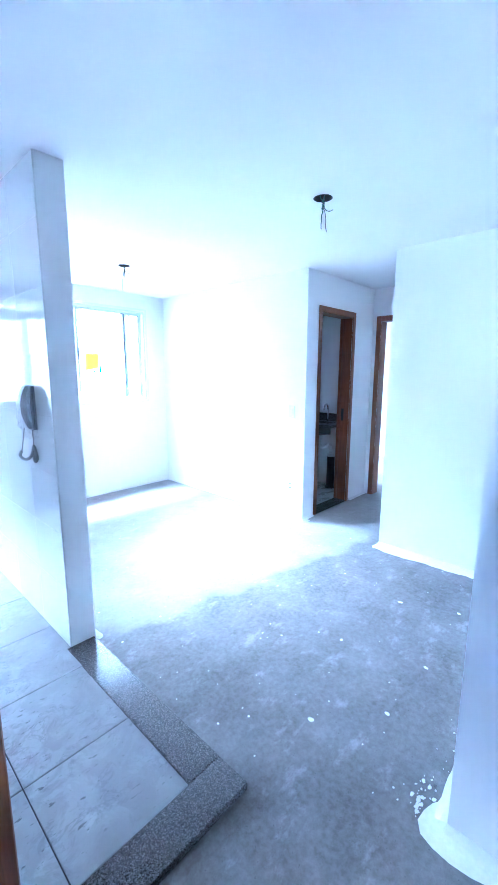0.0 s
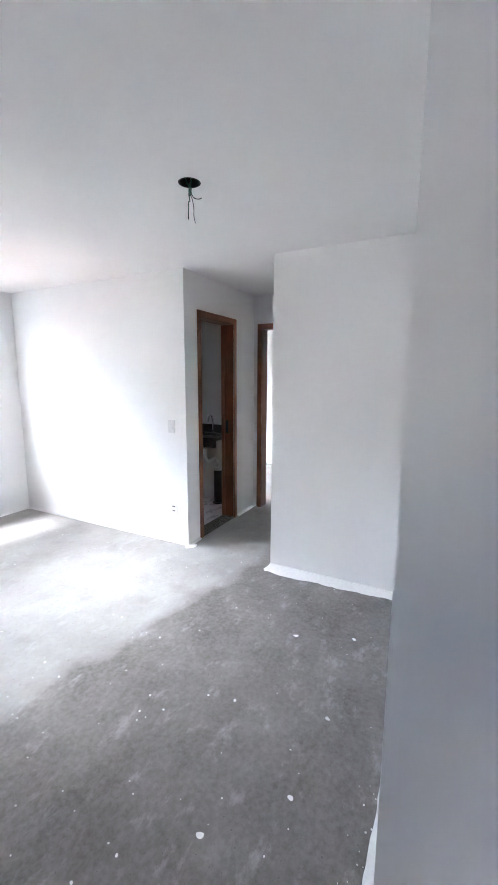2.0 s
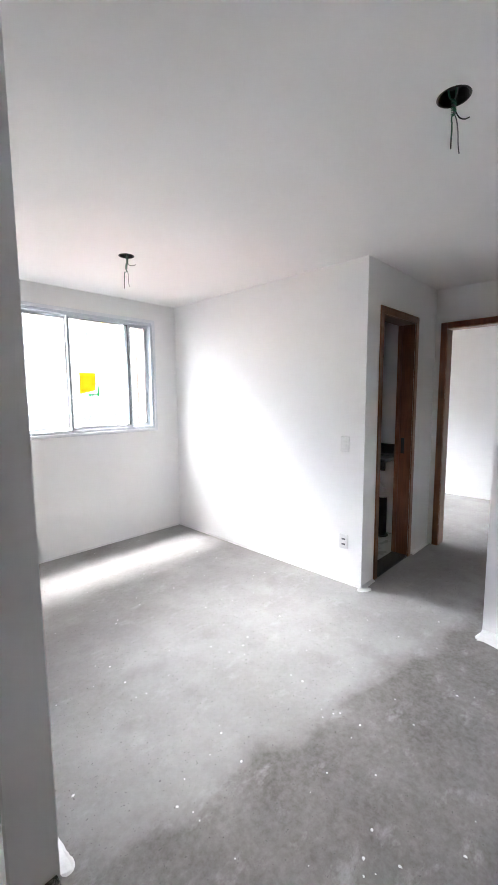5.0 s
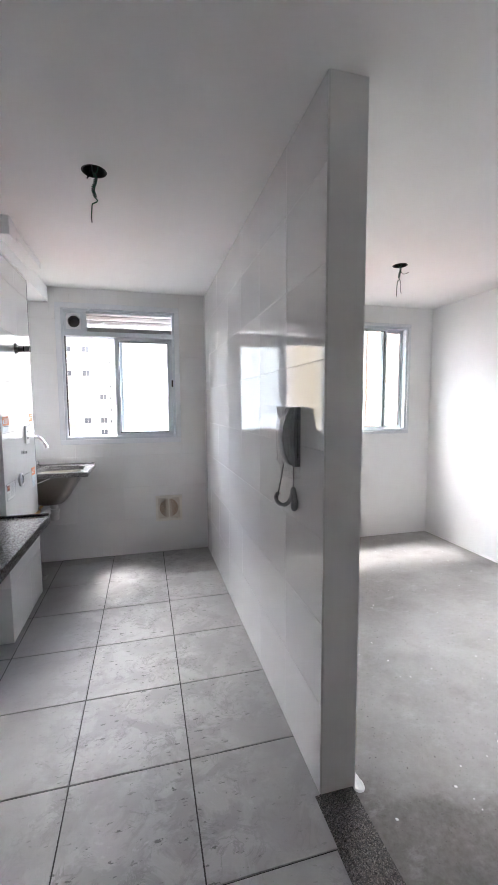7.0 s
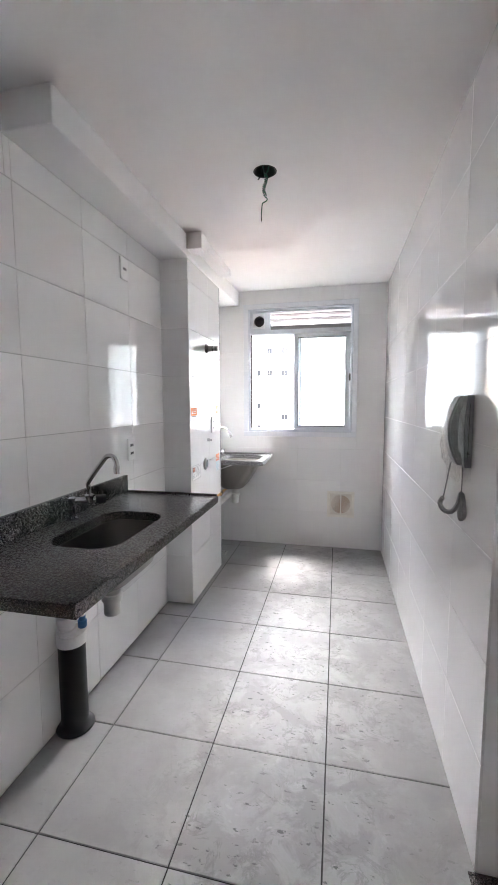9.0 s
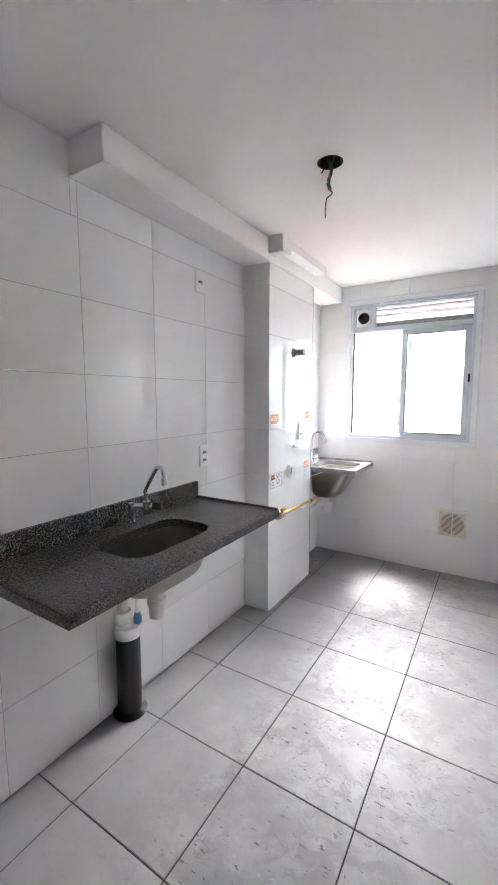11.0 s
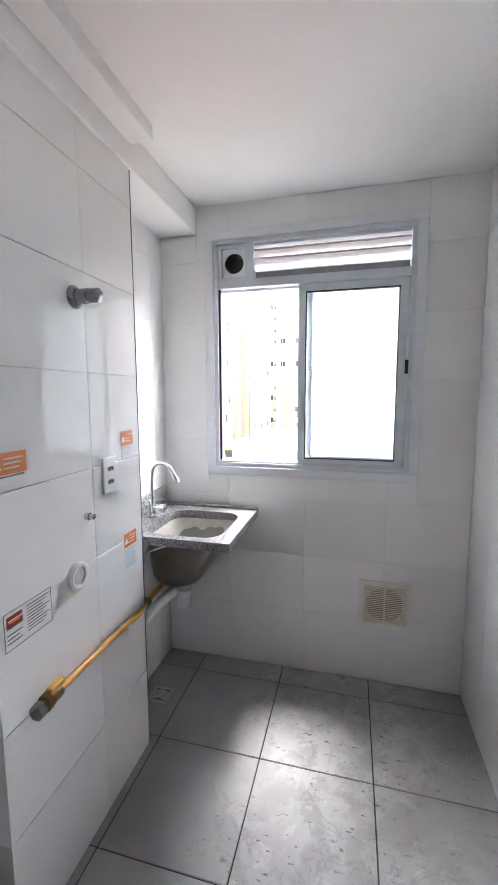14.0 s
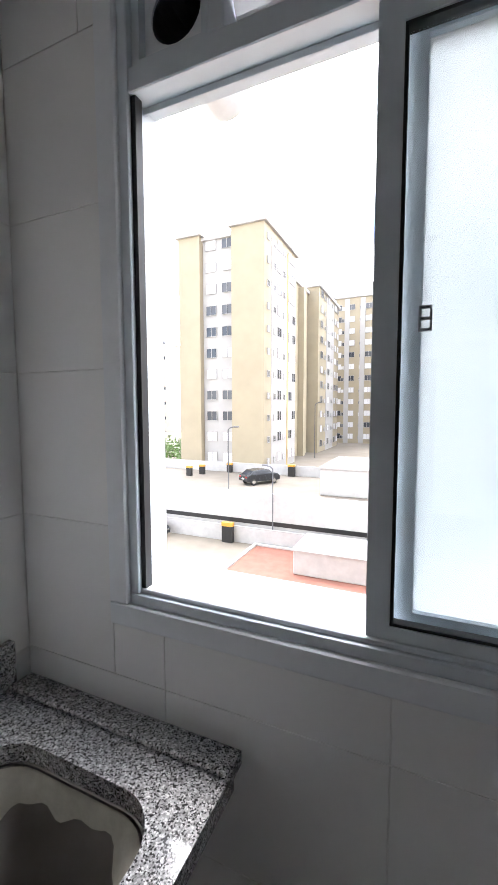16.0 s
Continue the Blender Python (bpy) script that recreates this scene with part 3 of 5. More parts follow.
def outer_frame(win, rect, y0, y1, w=0.03):
    x0, x1, z0, z1 = rect
    for a, b, c, e in ((x0, x1, z1 - w, z1), (x0, x1, z0, z0 + w), (x0, x0 + w, z0 + w, z1 - w), (x1 - w, x1, z0 + w, z1 - w)):
        part("frame", box(a, y0, c, b, y1, e, 0.002, 1), M_ALU, win)


def sash(win, x0, x1, z0, z1, y, glass, w=0.045, d=0.026, gasket=True, foot=None):
    zb = z0 + (foot or w)
    bm = slab_with_holes("y", y, y + d, x0, x1, z0, z1, [(x0 + w, x1 - w, zb, z1 - w)])
    s = part("sash", bm, M_ALU, win)
    if gasket:
        g = 0.0045
        bm = slab_with_holes("y", y + 0.004, y + d - 0.004, x0 + w, x1 - w, zb, z1 - w, [(x0 + w + g, x1 - w - g, zb + g, z1 - w - g)])
        part("gasket", bm, M_GASKET, s)
    p = part("pane", box(x0 + w - 0.002, y + d / 2 - 0.002, zb - 0.002, x1 - w + 0.002, y + d / 2 + 0.002, z1 - w + 0.002), glass, s)
    p.visible_shadow = glass is M_FROST
    return s


def latch(s, x, y, z):
    part("latch", slab_with_holes("y", y - 0.006, y - 0.0005, x - 0.009, x + 0.009, z - 0.018, z + 0.018, [(x - 0.006, x + 0.006, z - 0.014, z - 0.002), (x - 0.006, x + 0.006, z + 0.002, z + 0.014)]), M_GREYCORD_SHADE, s, "small grey latch")


kw = thing("window_1", (-0.78, YK, 1.08), "white aluminium sliding kitchen window, frosted sashes slid open, louvres above", "window", kind="structure")
window_trim(kw, (-1.265, -0.288, 1.108, 2.268), YK)
outer_frame(kw, (-1.265, -0.288, 1.108, 2.268), YK - 0.004, YK + 0.09, 0.022)
part("transom", box(-1.243, YK - 0.002, 2.030, -0.310, YK + 0.076, 2.072, 0.002, 1), M_ALU, kw)
part("sill_track", box(-1.243, YK + 0.002, 1.1305, -0.310, YK + 0.086, 1.140, 0.002, 1), M_ALU, kw)
part("head_track", box(-1.243, YK + 0.037, 2.018, -0.310, YK + 0.044, 2.0295, 0.001, 1), M_ALU, kw)
part("side_gasket", box(-1.2425, YK + 0.004, 1.141, -1.232, YK + 0.022, 2.029), M_GASKET, kw)
part("mullion", box(-1.085, YK - 0.002, 2.0725, -1.055, YK + 0.088, 2.2455, 0.002, 1), M_ALU, kw)
s1 = sash(kw, -0.826, -0.318, 1.1405, 2.028, YK + 0.008, M_GLASS, 0.034, 0.026, True, 0.020)
s2 = sash(kw, -0.792, -0.311, 1.1405, 2.028, YK + 0.046, M_FROST, 0.030, gasket=False)
latch(s2, -0.757, YK + 0.046, 1.612)
part("lock", box(-0.322, YK - 0.012, 1.585, -0.307, YK + 0.004, 1.65, 0.003, 1), M_DARK, s1, "black plastic lock")
# louvres: curved blades overlapping downwards
for k in range(3):
    z = 2.112 + 0.042 * k
    bm = bmesh.new()
    rows = []
    for x in (-1.054, -0.311):
        rows.append([bm.verts.new((x, YK + 0.016 + 0.030 * q, z + 0.060 - 0.060 * math.sin(q * 1.57))) for q in (0, 0.25, 0.5, 0.75, 1.0)])
    for i in range(4):
        bm.faces.new((rows[0][i], rows[1][i], rows[1][i + 1], rows[0][i + 1]))
    bmesh.ops.solidify(bm, geom=bm.faces[:], thickness=0.0025)
    lv = part("louvre", bm, M_LOUVRE, kw)
    # added grey strip draws the shadow line between neighbouring blades
    part("blade_shade", box(-1.053, YK + 0.012, z + 0.055, -0.312, YK + 0.0185, z + 0.0605), M_GREYCORD_SHADE, lv, "grey strip painting the shadow line between louvre blades")
# dark grey strip stands for the shaded gap under the lowest blade
part("louvre_gap_strip", box(-1.054, YK + 0.047, 2.0725, -0.311, YK + 0.060, 2.122), M_GREYCORD_SHADE, kw, "grey strip standing in for the shaded gap below the louvres")
part("louvre_gap_strip", box(-1.054, YK + 0.012, 2.232, -0.311, YK + 0.030, 2.2455), M_ALU, kw)
# flue plate with a round hole
loop = [(-1.164 + 0.050 * math.cos(2 * math.pi * k / 32), 2.159 + 0.050 * math.sin(2 * math.pi * k / 32)) for k in range(32)]
sq = square_points(-1.242, -1.087, 2.0735, 2.2445, loop, -1.164, 2.159)
bm = bmesh.new()
lv = [[bm.verts.new((x, y, z)) for x, z in p] for y in (YK + 0.03, YK + 0.034) for p in (sq, loop)]
for i, j in ((0, 1), (2, 3), (1, 3), (0, 2)):
    ring_between(bm, lv[i], lv[j])
plate = part("flue_plate", bm, M_ALUTRIM, kw)
part("plate_edge", slab_with_holes("y", YK + 0.010, YK + 0.028, -1.2425, -1.0855, 2.073, 2.245, [(-1.226, -1.102, 2.088, 2.230)]), M_ALU, plate)
# dark grey and a closed end put the shade inside the duct
bm = sweep([(-1.164, YK + 0.035, 2.159), (-1.164, 2.79, 2.159)], 0.0515, 28, False)
bm.faces.new([v for v in bm.verts if v.co.y > 2.78])
part("flue_duct", bm, M_GREYWIRE, plate, "round flue duct, coloured dark grey for its shaded inside")
bm = bmesh.new()
prof = []
for k in range(13):
    a = math.pi + math.pi * k / 12
    prof.append((0.062 * math.cos(a), 0.06 * math.sin(a) - 0.02))
prof += [(0.104, 0.06), (0.104, 0.13), (-0.104, 0.13), (-0.104, 0.06)]
fa = [[bm.verts.new((-1.245 + u * k, yy, 2.302 + w * k)) for u, w in prof] for yy, k in ((2.8605, 1.0), (3.03, 1.0), (3.055, 0.9))]
for a, b in zip(fa, fa[1:]):
    ring_between(bm, a, b)
bm.faces.new(fa[0])
bm.faces.new(fa[-1])
cap = part("flue_terminal", bm, M_GREYPLASTIC, None, smooth=True)
tagged(cap, "white plastic flue terminal on the outside wall above the kitchen window", "flue terminal")
part("outside_sill", box(-1.36, 2.75, 1.055, -0.22, 2.90, 1.10, 0.006, 1), M_PARAPET, kw, "white outside sill")

lw = thing("window_2", (1.3, YL, 1.06), "white aluminium sliding living room window with clear panes", "window", kind="structure")
window_trim(lw, (0.43, 2.20, 1.125, 2.235), YL, 0.030)
outer_frame(lw, (0.43, 2.20, 1.125, 2.235), YL - 0.002, YL + 0.10, 0.025)
sash(lw, 1.90, 2.175, 1.15, 2.21, YL + 0.05, M_GLASS, 0.03)
sm = sash(lw, 1.310, 1.95, 1.15, 2.21, YL + 0.014, M_GLASS, 0.022)
sl = sash(lw, 0.70, 1.335, 1.15, 2.21, YL + 0.05, M_GLASS, 0.022)
sash(lw, 0.455, 0.735, 1.15, 2.21, YL + 0.014, M_GLASS, 0.03)
latch(sm, 1.936, YL + 0.014, 1.66)
latch(sm, 1.325, YL + 0.014, 1.66)
bm = bmesh.new()
ys = YL + 0.020
f0 = [bm.verts.new((x, ys, z)) for x, z in ((1.405, 1.49), (1.56, 1.525), (1.57, 1.69), (1.41, 1.69))]
bm.faces.new(f0)
stk = part("sticker", bm, M_STKYEL)
tagged(stk, "yellow and green sticker on the living room window pane", "sticker")
bm = bmesh.new()
for q in (((1.49, 1.470), (1.60, 1.470), (1.60, 1.49), (1.49, 1.49)), ((1.575, 1.49), (1.60, 1.49), (1.60, 1.60), (1.585, 1.55))):
    bm.faces.new([bm.verts.new((x, ys, z)) for x, z in q])
part("green_corner", bm, M_STKGRN, stk, "green printed corner")
part("lettering_bar", box(1.515, ys - 0.0024, 1.476, 1.575, ys - 0.0014, 1.484), M_PAPER, stk)

bwn = thing("window_3", (5.05, YL, 1.06), "white aluminium bedroom window with clear panes", "window", kind="structure")
outer_frame(bwn, BW, YL + 0.01, YL + 0.10, 0.03)
sash(bwn, 4.38, 5.05, 1.13, 2.22, YL + 0.02, M_GLASS, 0.03)
sash(bwn, 5.04, 5.72, 1.13, 2.22, YL + 0.055, M_GLASS, 0.03)


# ---- inner doorways: wooden frames ----
def jamb(name, axis, p0, p1, u0, u1, ztop, label, w=0.06):
    """A wooden door lining with casings on both sides; u0..u1 is the clear opening, p0..p1 the wall."""
    mid = ((u0 + u1) / 2, (p0 + p1) / 2, LOW) if axis == "y" else ((p0 + p1) / 2, (u0 + u1) / 2, LOW)
    d = thing(name, mid, label, "door frame", kind="structure")

    def bx(a, b, pa, pb, za, zb):
        return box(a, pa, za, b, pb, zb, 0.003, 1) if axis == "y" else box(pa, a, za, pb, b, zb, 0.003, 1)

    t = 0.025
    part("lining", bx(u0 - t, u0, p0, p1, LOW, ztop), M_WOOD, d)
    part("lining", bx(u1, u1 + t, p0, p1, LOW, ztop), M_WOOD, d)
    part("lining", bx(u0 - t, u1 + t, p0, p1, ztop, ztop + t), M_WOOD, d)
    for pa, pb in ((p0 - 0.012, p0 - 0.001), (p1 + 0.001, p1 + 0.012)):
        part("casing", bx(u0 - w, u0 - 0.004, pa, pb, LOW, ztop + w), M_WOOD, d)
        part("casing", bx(u1 + 0.004, u1 + w, pa, pb, LOW, ztop + w), M_WOOD, d)
        part("casing", bx(u0 - 0.004, u1 + 0.004, pa, pb, ztop + 0.004, ztop + w), M_WOOD, d)
    return d


db = jamb("door_1", "y", 0.27, 0.41, 2.75, 3.35, 2.07, "reddish-brown wooden bathroom door frame")
part("strike_plate", box(3.346, 0.33, 0.93, 3.349, 0.36, 1.07), M_DARK, db, "black strike plate")
part("door_stop", box(3.338, 0.375, LOW, 3.3495, 0.39, 2.06), M_WOOD, db)
jamb("door_2", "x", 3.84, 3.97, -0.495, 0.16, 2.07, "reddish-brown wooden bedroom door frame")
jamb("door_3", "x", XW - 0.14, XW - 0.008, -2.24, -1.46, 2.06, "reddish-brown wooden entrance door frame")
# the entrance door stands open into the hall
leaf = part("entrance_door", box(0, -0.0175, 0, 0.80, 0.0175, 2.05, 0.002, 1), M_WOOD)
leaf.location = (-1.46, -1.475, LOW + 0.008)
bm = leaf.data
bm.transform(Matrix.Translation((0.40, 0, 0)))
leaf.rotation_euler = (0, 0, radians(-3))
tagged(leaf, "reddish-brown wooden entrance door standing open", "door")
h = part("handle", sweep([(0.74, 0.018, 1.0), (0.74, 0.06, 1.0), (0.62, 0.06, 1.0)], 0.009, 10), M_CHROME)
h.parent = leaf
h.location = (0.68, 0.04, 0.99)

# ---- bathroom and bedroom as far as they show ----
structure("floor_bathroom", box(2.62, 0.41, LOW, 3.84, 2.61, LOW + 0.012), simple("pale_bathroom_tile", (0.55, 0.55, 0.56), 0.3), "pale tiled bathroom floor")
structure("threshold_1", box(2.752, 0.262, LOW, 3.348, 0.41, LOW + 0.018, 0.003, 1), M_GRAN, "grey granite threshold in the bathroom doorway")
bs = thing("bathroom_sink", (3.62, 0.85, LOW), "grey granite bathroom washstand with a steel bowl", "sink")
loop = rounded_rect(3.60, 0.85, 0.15, 0.19, 0.13)
part("granite_top", top_with_cutout(3.38, 3.838, 0.52, 1.25, 0.82, 0.85, loop, 3.60, 0.85), M_GRAN, bs)
part("backsplash", box(3.818, 0.52, 0.85, 3.838, 1.25, 0.95, 0.002, 1), M_GRAN, bs)
part("apron", box(3.382, 0.522, 0.74, 3.40, 1.25, 0.82, 0.002, 1), M_GRAN, bs)


BOWL = ((1.06, 0.0), (1.0, -0.02), (0.985, -0.25), (0.97, -0.5), (0.94, -0.75), (0.90, -0.88), (0.82, -0.96), (0.68, -1.0), (0.2, -1.02))


def bowl(name, cx, cy, ztop, hx, hy, depth, r, material, parent, taper=0.8, label="", inset=0.0, rows=BOWL, slope=None, lean=0.0):
    """A pressed bowl with a narrow flange; inset shrinks it to line another bowl."""
    bm = bmesh.new()
    rings = []
    for f, z in rows:
        g = f * (1 - (1 - taper) * min(1.0, -z))
        gx = f * (1 - (1 - slope) * min(1.0, -z)) if slope else g
        ax, ay = hx * gx - inset, hy * g - inset
        rr = min(max(0.02, r - inset), min(ax, ay) * 0.98)
        rings.append([bm.verts.new((x, y, ztop + z * depth + (inset if z < -0.9 else 0))) for x, y in rounded_rect(cx + lean * min(1.0, -z), cy, ax, ay, rr, 6)])
    for a, b in zip(rings, rings[1:]):
        ring_between(bm, a, b)
    bm.faces.new(rings[-1])
    return part(name, bm, material, parent, label, smooth=True)


bowl("bowl", 3.60, 0.85, 0.819, 0.155, 0.195, 0.13, 0.13, M_STEEL, bs)
part("spout", sweep(smooth_path([(3.77, 0.80, 0.85), (3.77, 0.80, 1.0), (3.74, 0.80, 1.07), (3.69, 0.80, 1.06), (3.67, 0.80, 1.0)]), 0.011, 12), M_CHROME, bs, "chrome tap", True)
part("trap", sweep(smooth_path([(3.6, 0.80, 0.69), (3.6, 0.80, 0.56), (3.63, 0.77, 0.52), (3.68, 0.73, 0.55), (3.71, 0.70, 0.50)]), 0.022, 12), M_PVC, bs, "white plastic waste", True)
part("hose", sweep(smooth_path([(3.82, 0.95, 0.6), (3.70, 0.93, 0.55), (3.66, 0.86, 0.64), (3.74, 0.80, 0.80)]), 0.006, 8), M_PVC, bs, "", True)
fp = thing("waste_pipe", (3.72, 0.70, LOW), "black floor waste pipe with a white collar", "pipe")
part("pipe", lathe([(0.07, 0), (0.07, 0.012), (0.05, 0.016), (0.05, 0.44)], (3.72, 0.70, LOW + 0.012)), M_BLACKPIPE, fp, "", True)
part("collar", lathe([(0.054, 0), (0.054, 0.04), (0.03, 0.045), (0.03, 0.07)], (3.72, 0.70, LOW + 0.43)), M_PVC, fp, "white collar", True)


# ---- hanging wires in the open ceiling boxes ----
def ceiling_point(x, y, twist, tail, tails):
    c = thing("ceiling_outlet", (x, y, CEIL), "open black ceiling box with bare wires hanging out", "ceiling outlet", "ceiling outlets")
    bm = bmesh.new()
    rg = []
    for r, z in ((HR + 0.003, 0.0), (HR - 0.001, -0.0025), (HR - 0.004, 0.0), (HR - 0.004, 0.05)):
        rg.append([bm.verts.new((x + r * math.cos(2 * math.pi * k / 28), y + r * math.sin(2 * math.pi * k / 28), CEIL + z)) for k in range(28)])
    for a, b in zip(rg, rg[1:]):
        ring_between(bm, a, b)
    bm.faces.new(rg[-1])
    part("box", bm, M_DARK, c, "black recessed box")
    # twisted pair, a kink, one long tail with a bare end, and a cut stub beside it
    n = int(26 * twist / 0.10)
    for ph, mt in ((0.0, M_GREENWIRE), (2.1, M_GREENWIRE), (4.2, M_GREYWIRE)):
        pts = [(x + 0.022 * math.cos(ph), y + 0.022 * math.sin(ph), CEIL + 0.045), (x + 0.014 * math.cos(ph), y + 0.014 * math.sin(ph), CEIL + 0.005)]
        for i in range(n):
            a = ph + 1.05 * i
            rr = 0.0062 + 0.0015 * math.sin(i * 0.9 + ph)
            pts.append((x + rr * math.cos(a) + 0.006 * math.sin(i * 0.25), y + rr * math.sin(a), CEIL - 0.006 - twist * i / n))
        e = Vector(pts[-1])
        if ph == 0.0:
            pts += [tuple(e + Vector(d)) for d in ((0.010, 0.004, -0.008), (0.006, 0.0, -0.020), (-0.010, -0.004, -0.030), (-0.013, -0.006, -0.050), (-0.016, -0.006, -0.050 - tail * 0.5))]
        elif tails > 1 and ph > 4:
            pts += [tuple(e + Vector(d)) for d in ((0.006, -0.004, -0.015), (0.012, -0.008, -0.05), (0.006, -0.012, -0.09), (0.014, -0.014, -0.12))]
        part("wire", sweep(smooth_path(pts, 3), 0.0026 if ph < 4 else 0.0019, 6), mt, c, "", True)
        if ph == 0.0:
            q = Vector(pts[-1])
            part("bare_end", sweep([q, q + Vector((0.001, 0, -tail * 0.5))], 0.0022, 6), M_DARK, c, "black taped wire end", True)
    stub = [(x - 0.012, y - 0.012, CEIL + 0.02), (x - 0.016, y - 0.02, CEIL - 0.02), (x - 0.028, y - 0.024, CEIL - 0.045)]
    if tails > 1:
        stub = [(x, y, CEIL - 0.03), (x + 0.012, y - 0.014, CEIL - 0.062), (x + 0.034, y - 0.026, CEIL - 0.064), (x + 0.050, y - 0.036, CEIL - 0.055)]
    part("wire", sweep(smooth_path(stub, 4), 0.0030 if tails == 1 else 0.002, 6), M_DARK, c, "", True)


ceiling_point(*HOLES[0], 0.105, 0.06, 1)
ceiling_point(*HOLES[1], 0.055, 0.06, 2)
ceiling_point(*HOLES[2], 0.085, 0.09, 2)


# ---- kitchen worktop and sink ----
wt = thing("sink_worktop", (XW, 0.29, 0.84), "dark grey granite worktop fixed to the wall, with a sink", "worktop")
X0 = XW + 0.001
SX, SY, SHX, SHY = -1.285, 0.222, 0.138, 0.232
loop = rounded_rect(SX, SY, SHX, SHY, 0.09)
bm = top_with_cutout(X0, -1.030, -0.357, 0.832, 0.856, 0.893, loop, SX, SY)
part("granite_top", bm, M_GRAN, wt)
part("backsplash", box(X0, -0.357, 0.894, X0 + 0.02, 0.812, 0.990, 0.002, 1), M_GRANDAMP, wt, "granite upstand with dark damp blotches")
part("rim", box(X0 + 0.001, 0.813, 0.8935, -1.032, 0.830, 0.904, 0.003, 1), M_GRAN, wt, "raised granite drip edge")
part("front_rim", box(-1.052, -0.352, 0.8935, -1.032, 0.812, 0.8965, 0.0012, 1), M_GRAN, wt)
sk = bowl("bowl", SX, SY, 0.857, SHX, SHY, 0.16, 0.085, M_STEEL, wt, 0.9, "brushed steel bowl")
part("strainer", lathe([(0.045, 0), (0.045, 0.003), (0.03, 0.004), (0.028, 0.002)], (SX, SY, 0.698)), M_CHROME, sk, "", True)

fc = thing("sink_tap", (-1.503, 0.286, 0.893), "chrome kitchen tap with a side knob and a swivel spout", "tap")
part("post", lathe([(0.024, 0), (0.024, 0.008), (0.014, 0.014), (0.012, 0.062), (0.016, 0.067), (0.016, 0.092), (0.010, 0.096)], (-1.503, 0.286, 0.8935)), M_CHROME, fc, "", True)
part("body", sweep([(-1.503, 0.286, 0.973), (-1.427, 0.346, 0.970)], 0.014, 16), M_CHROME, fc, "", True)
part("collar", lathe([(0.017, 0), (0.019, 0.004), (0.019, 0.034), (0.012, 0.040)], (-1.450, 0.328, 0.958), 16), M_CHROME, fc, "", True)
part("knob", sweep([(-1.430, 0.344, 0.970), (-1.398, 0.369, 0.968)], 0.019, 10), M_DARK, fc, "dark knob", True)
part("spout", sweep(smooth_path([(-1.450, 0.328, 0.985), (-1.450, 0.324, 1.030), (-1.440, 0.316, 1.055), (-1.345, 0.279, 1.150), (-1.318, 0.270, 1.170), (-1.292, 0.266, 1.168), (-1.279, 0.265, 1.145), (-1.278, 0.265, 1.125)], 6), 0.0095, 12), M_CHROME, fc, "", True)
part("aerator", lathe([(0.0125, 0), (0.0125, 0.028), (0.010, 0.032)], (-1.278, 0.265, 1.100), 14), M_CHROME, fc, "", True)

wp = thing("waste_pipe", (-1.500, 0.235, 0), "black floor waste pipe with a white collar under the worktop", "pipe")
part("pipe", lathe([(0.078, 0.0), (0.078, 0.006), (0.060, 0.020), (0.055, 0.03), (0.055, 0.385)], (-1.500, 0.235, 0.001)), M_BLACKPIPE, wp, "", True)
part("collar", lathe([(0.060, 0), (0.060, 0.05), (0.050, 0.052), (0.038, 0.053)], (-1.500, 0.235, 0.378)), M_PVC, wp, "white plastic collar", True)
part("nut", lathe([(0.038, 0), (0.038, 0.02), (0.034, 0.022), (0.034, 0.05), (0.038, 0.052), (0.038, 0.072), (0.028, 0.075)], (-1.505, 0.215, 0.431)), M_PVC, wp, "", True)
part("riser", sweep(smooth_path([(-1.505, 0.215, 0.50), (-1.505, 0.215, 0.59), (-1.50, 0.185, 0.655), (-1.47, 0.12, 0.67)]), 0.026, 14), M_PVC, wp, "", True)
part("blue_connector", lathe([(0.017, 0), (0.019, 0.004), (0.019, 0.03), (0.014, 0.034), (0.014, 0.05)], (-1.468, 0.268, 0.431), 14), M_BLUE, wp, "blue plastic connector", True)
part("hose", sweep(smooth_path([(-1.468, 0.268, 0.475), (-1.465, 0.27, 0.55), (-1.44, 0.275, 0.605), (-1.38, 0.25, 0.645), (-1.315, 0.222, 0.655)]), 0.011, 10), M_PVC, wp, "pale waste hose", True)
tr = thing("sink_trap", (-1.289, 0.215, 0.55), "white plastic bottle trap under the sink bowl", "sink trap")
part("cup", lathe([(0.030, 0), (0.033, 0.005), (0.033, 0.055), (0.040, 0.058), (0.040, 0.085), (0.034, 0.088), (0.034, 0.115)], (-1.289, 0.215, 0.540)), M_PVC, tr, "", True)
part("tail", sweep([(-1.289, 0.215, 0.645), (-1.289, 0.218, 0.71)], 0.024, 14), M_PVC, tr, "", True)


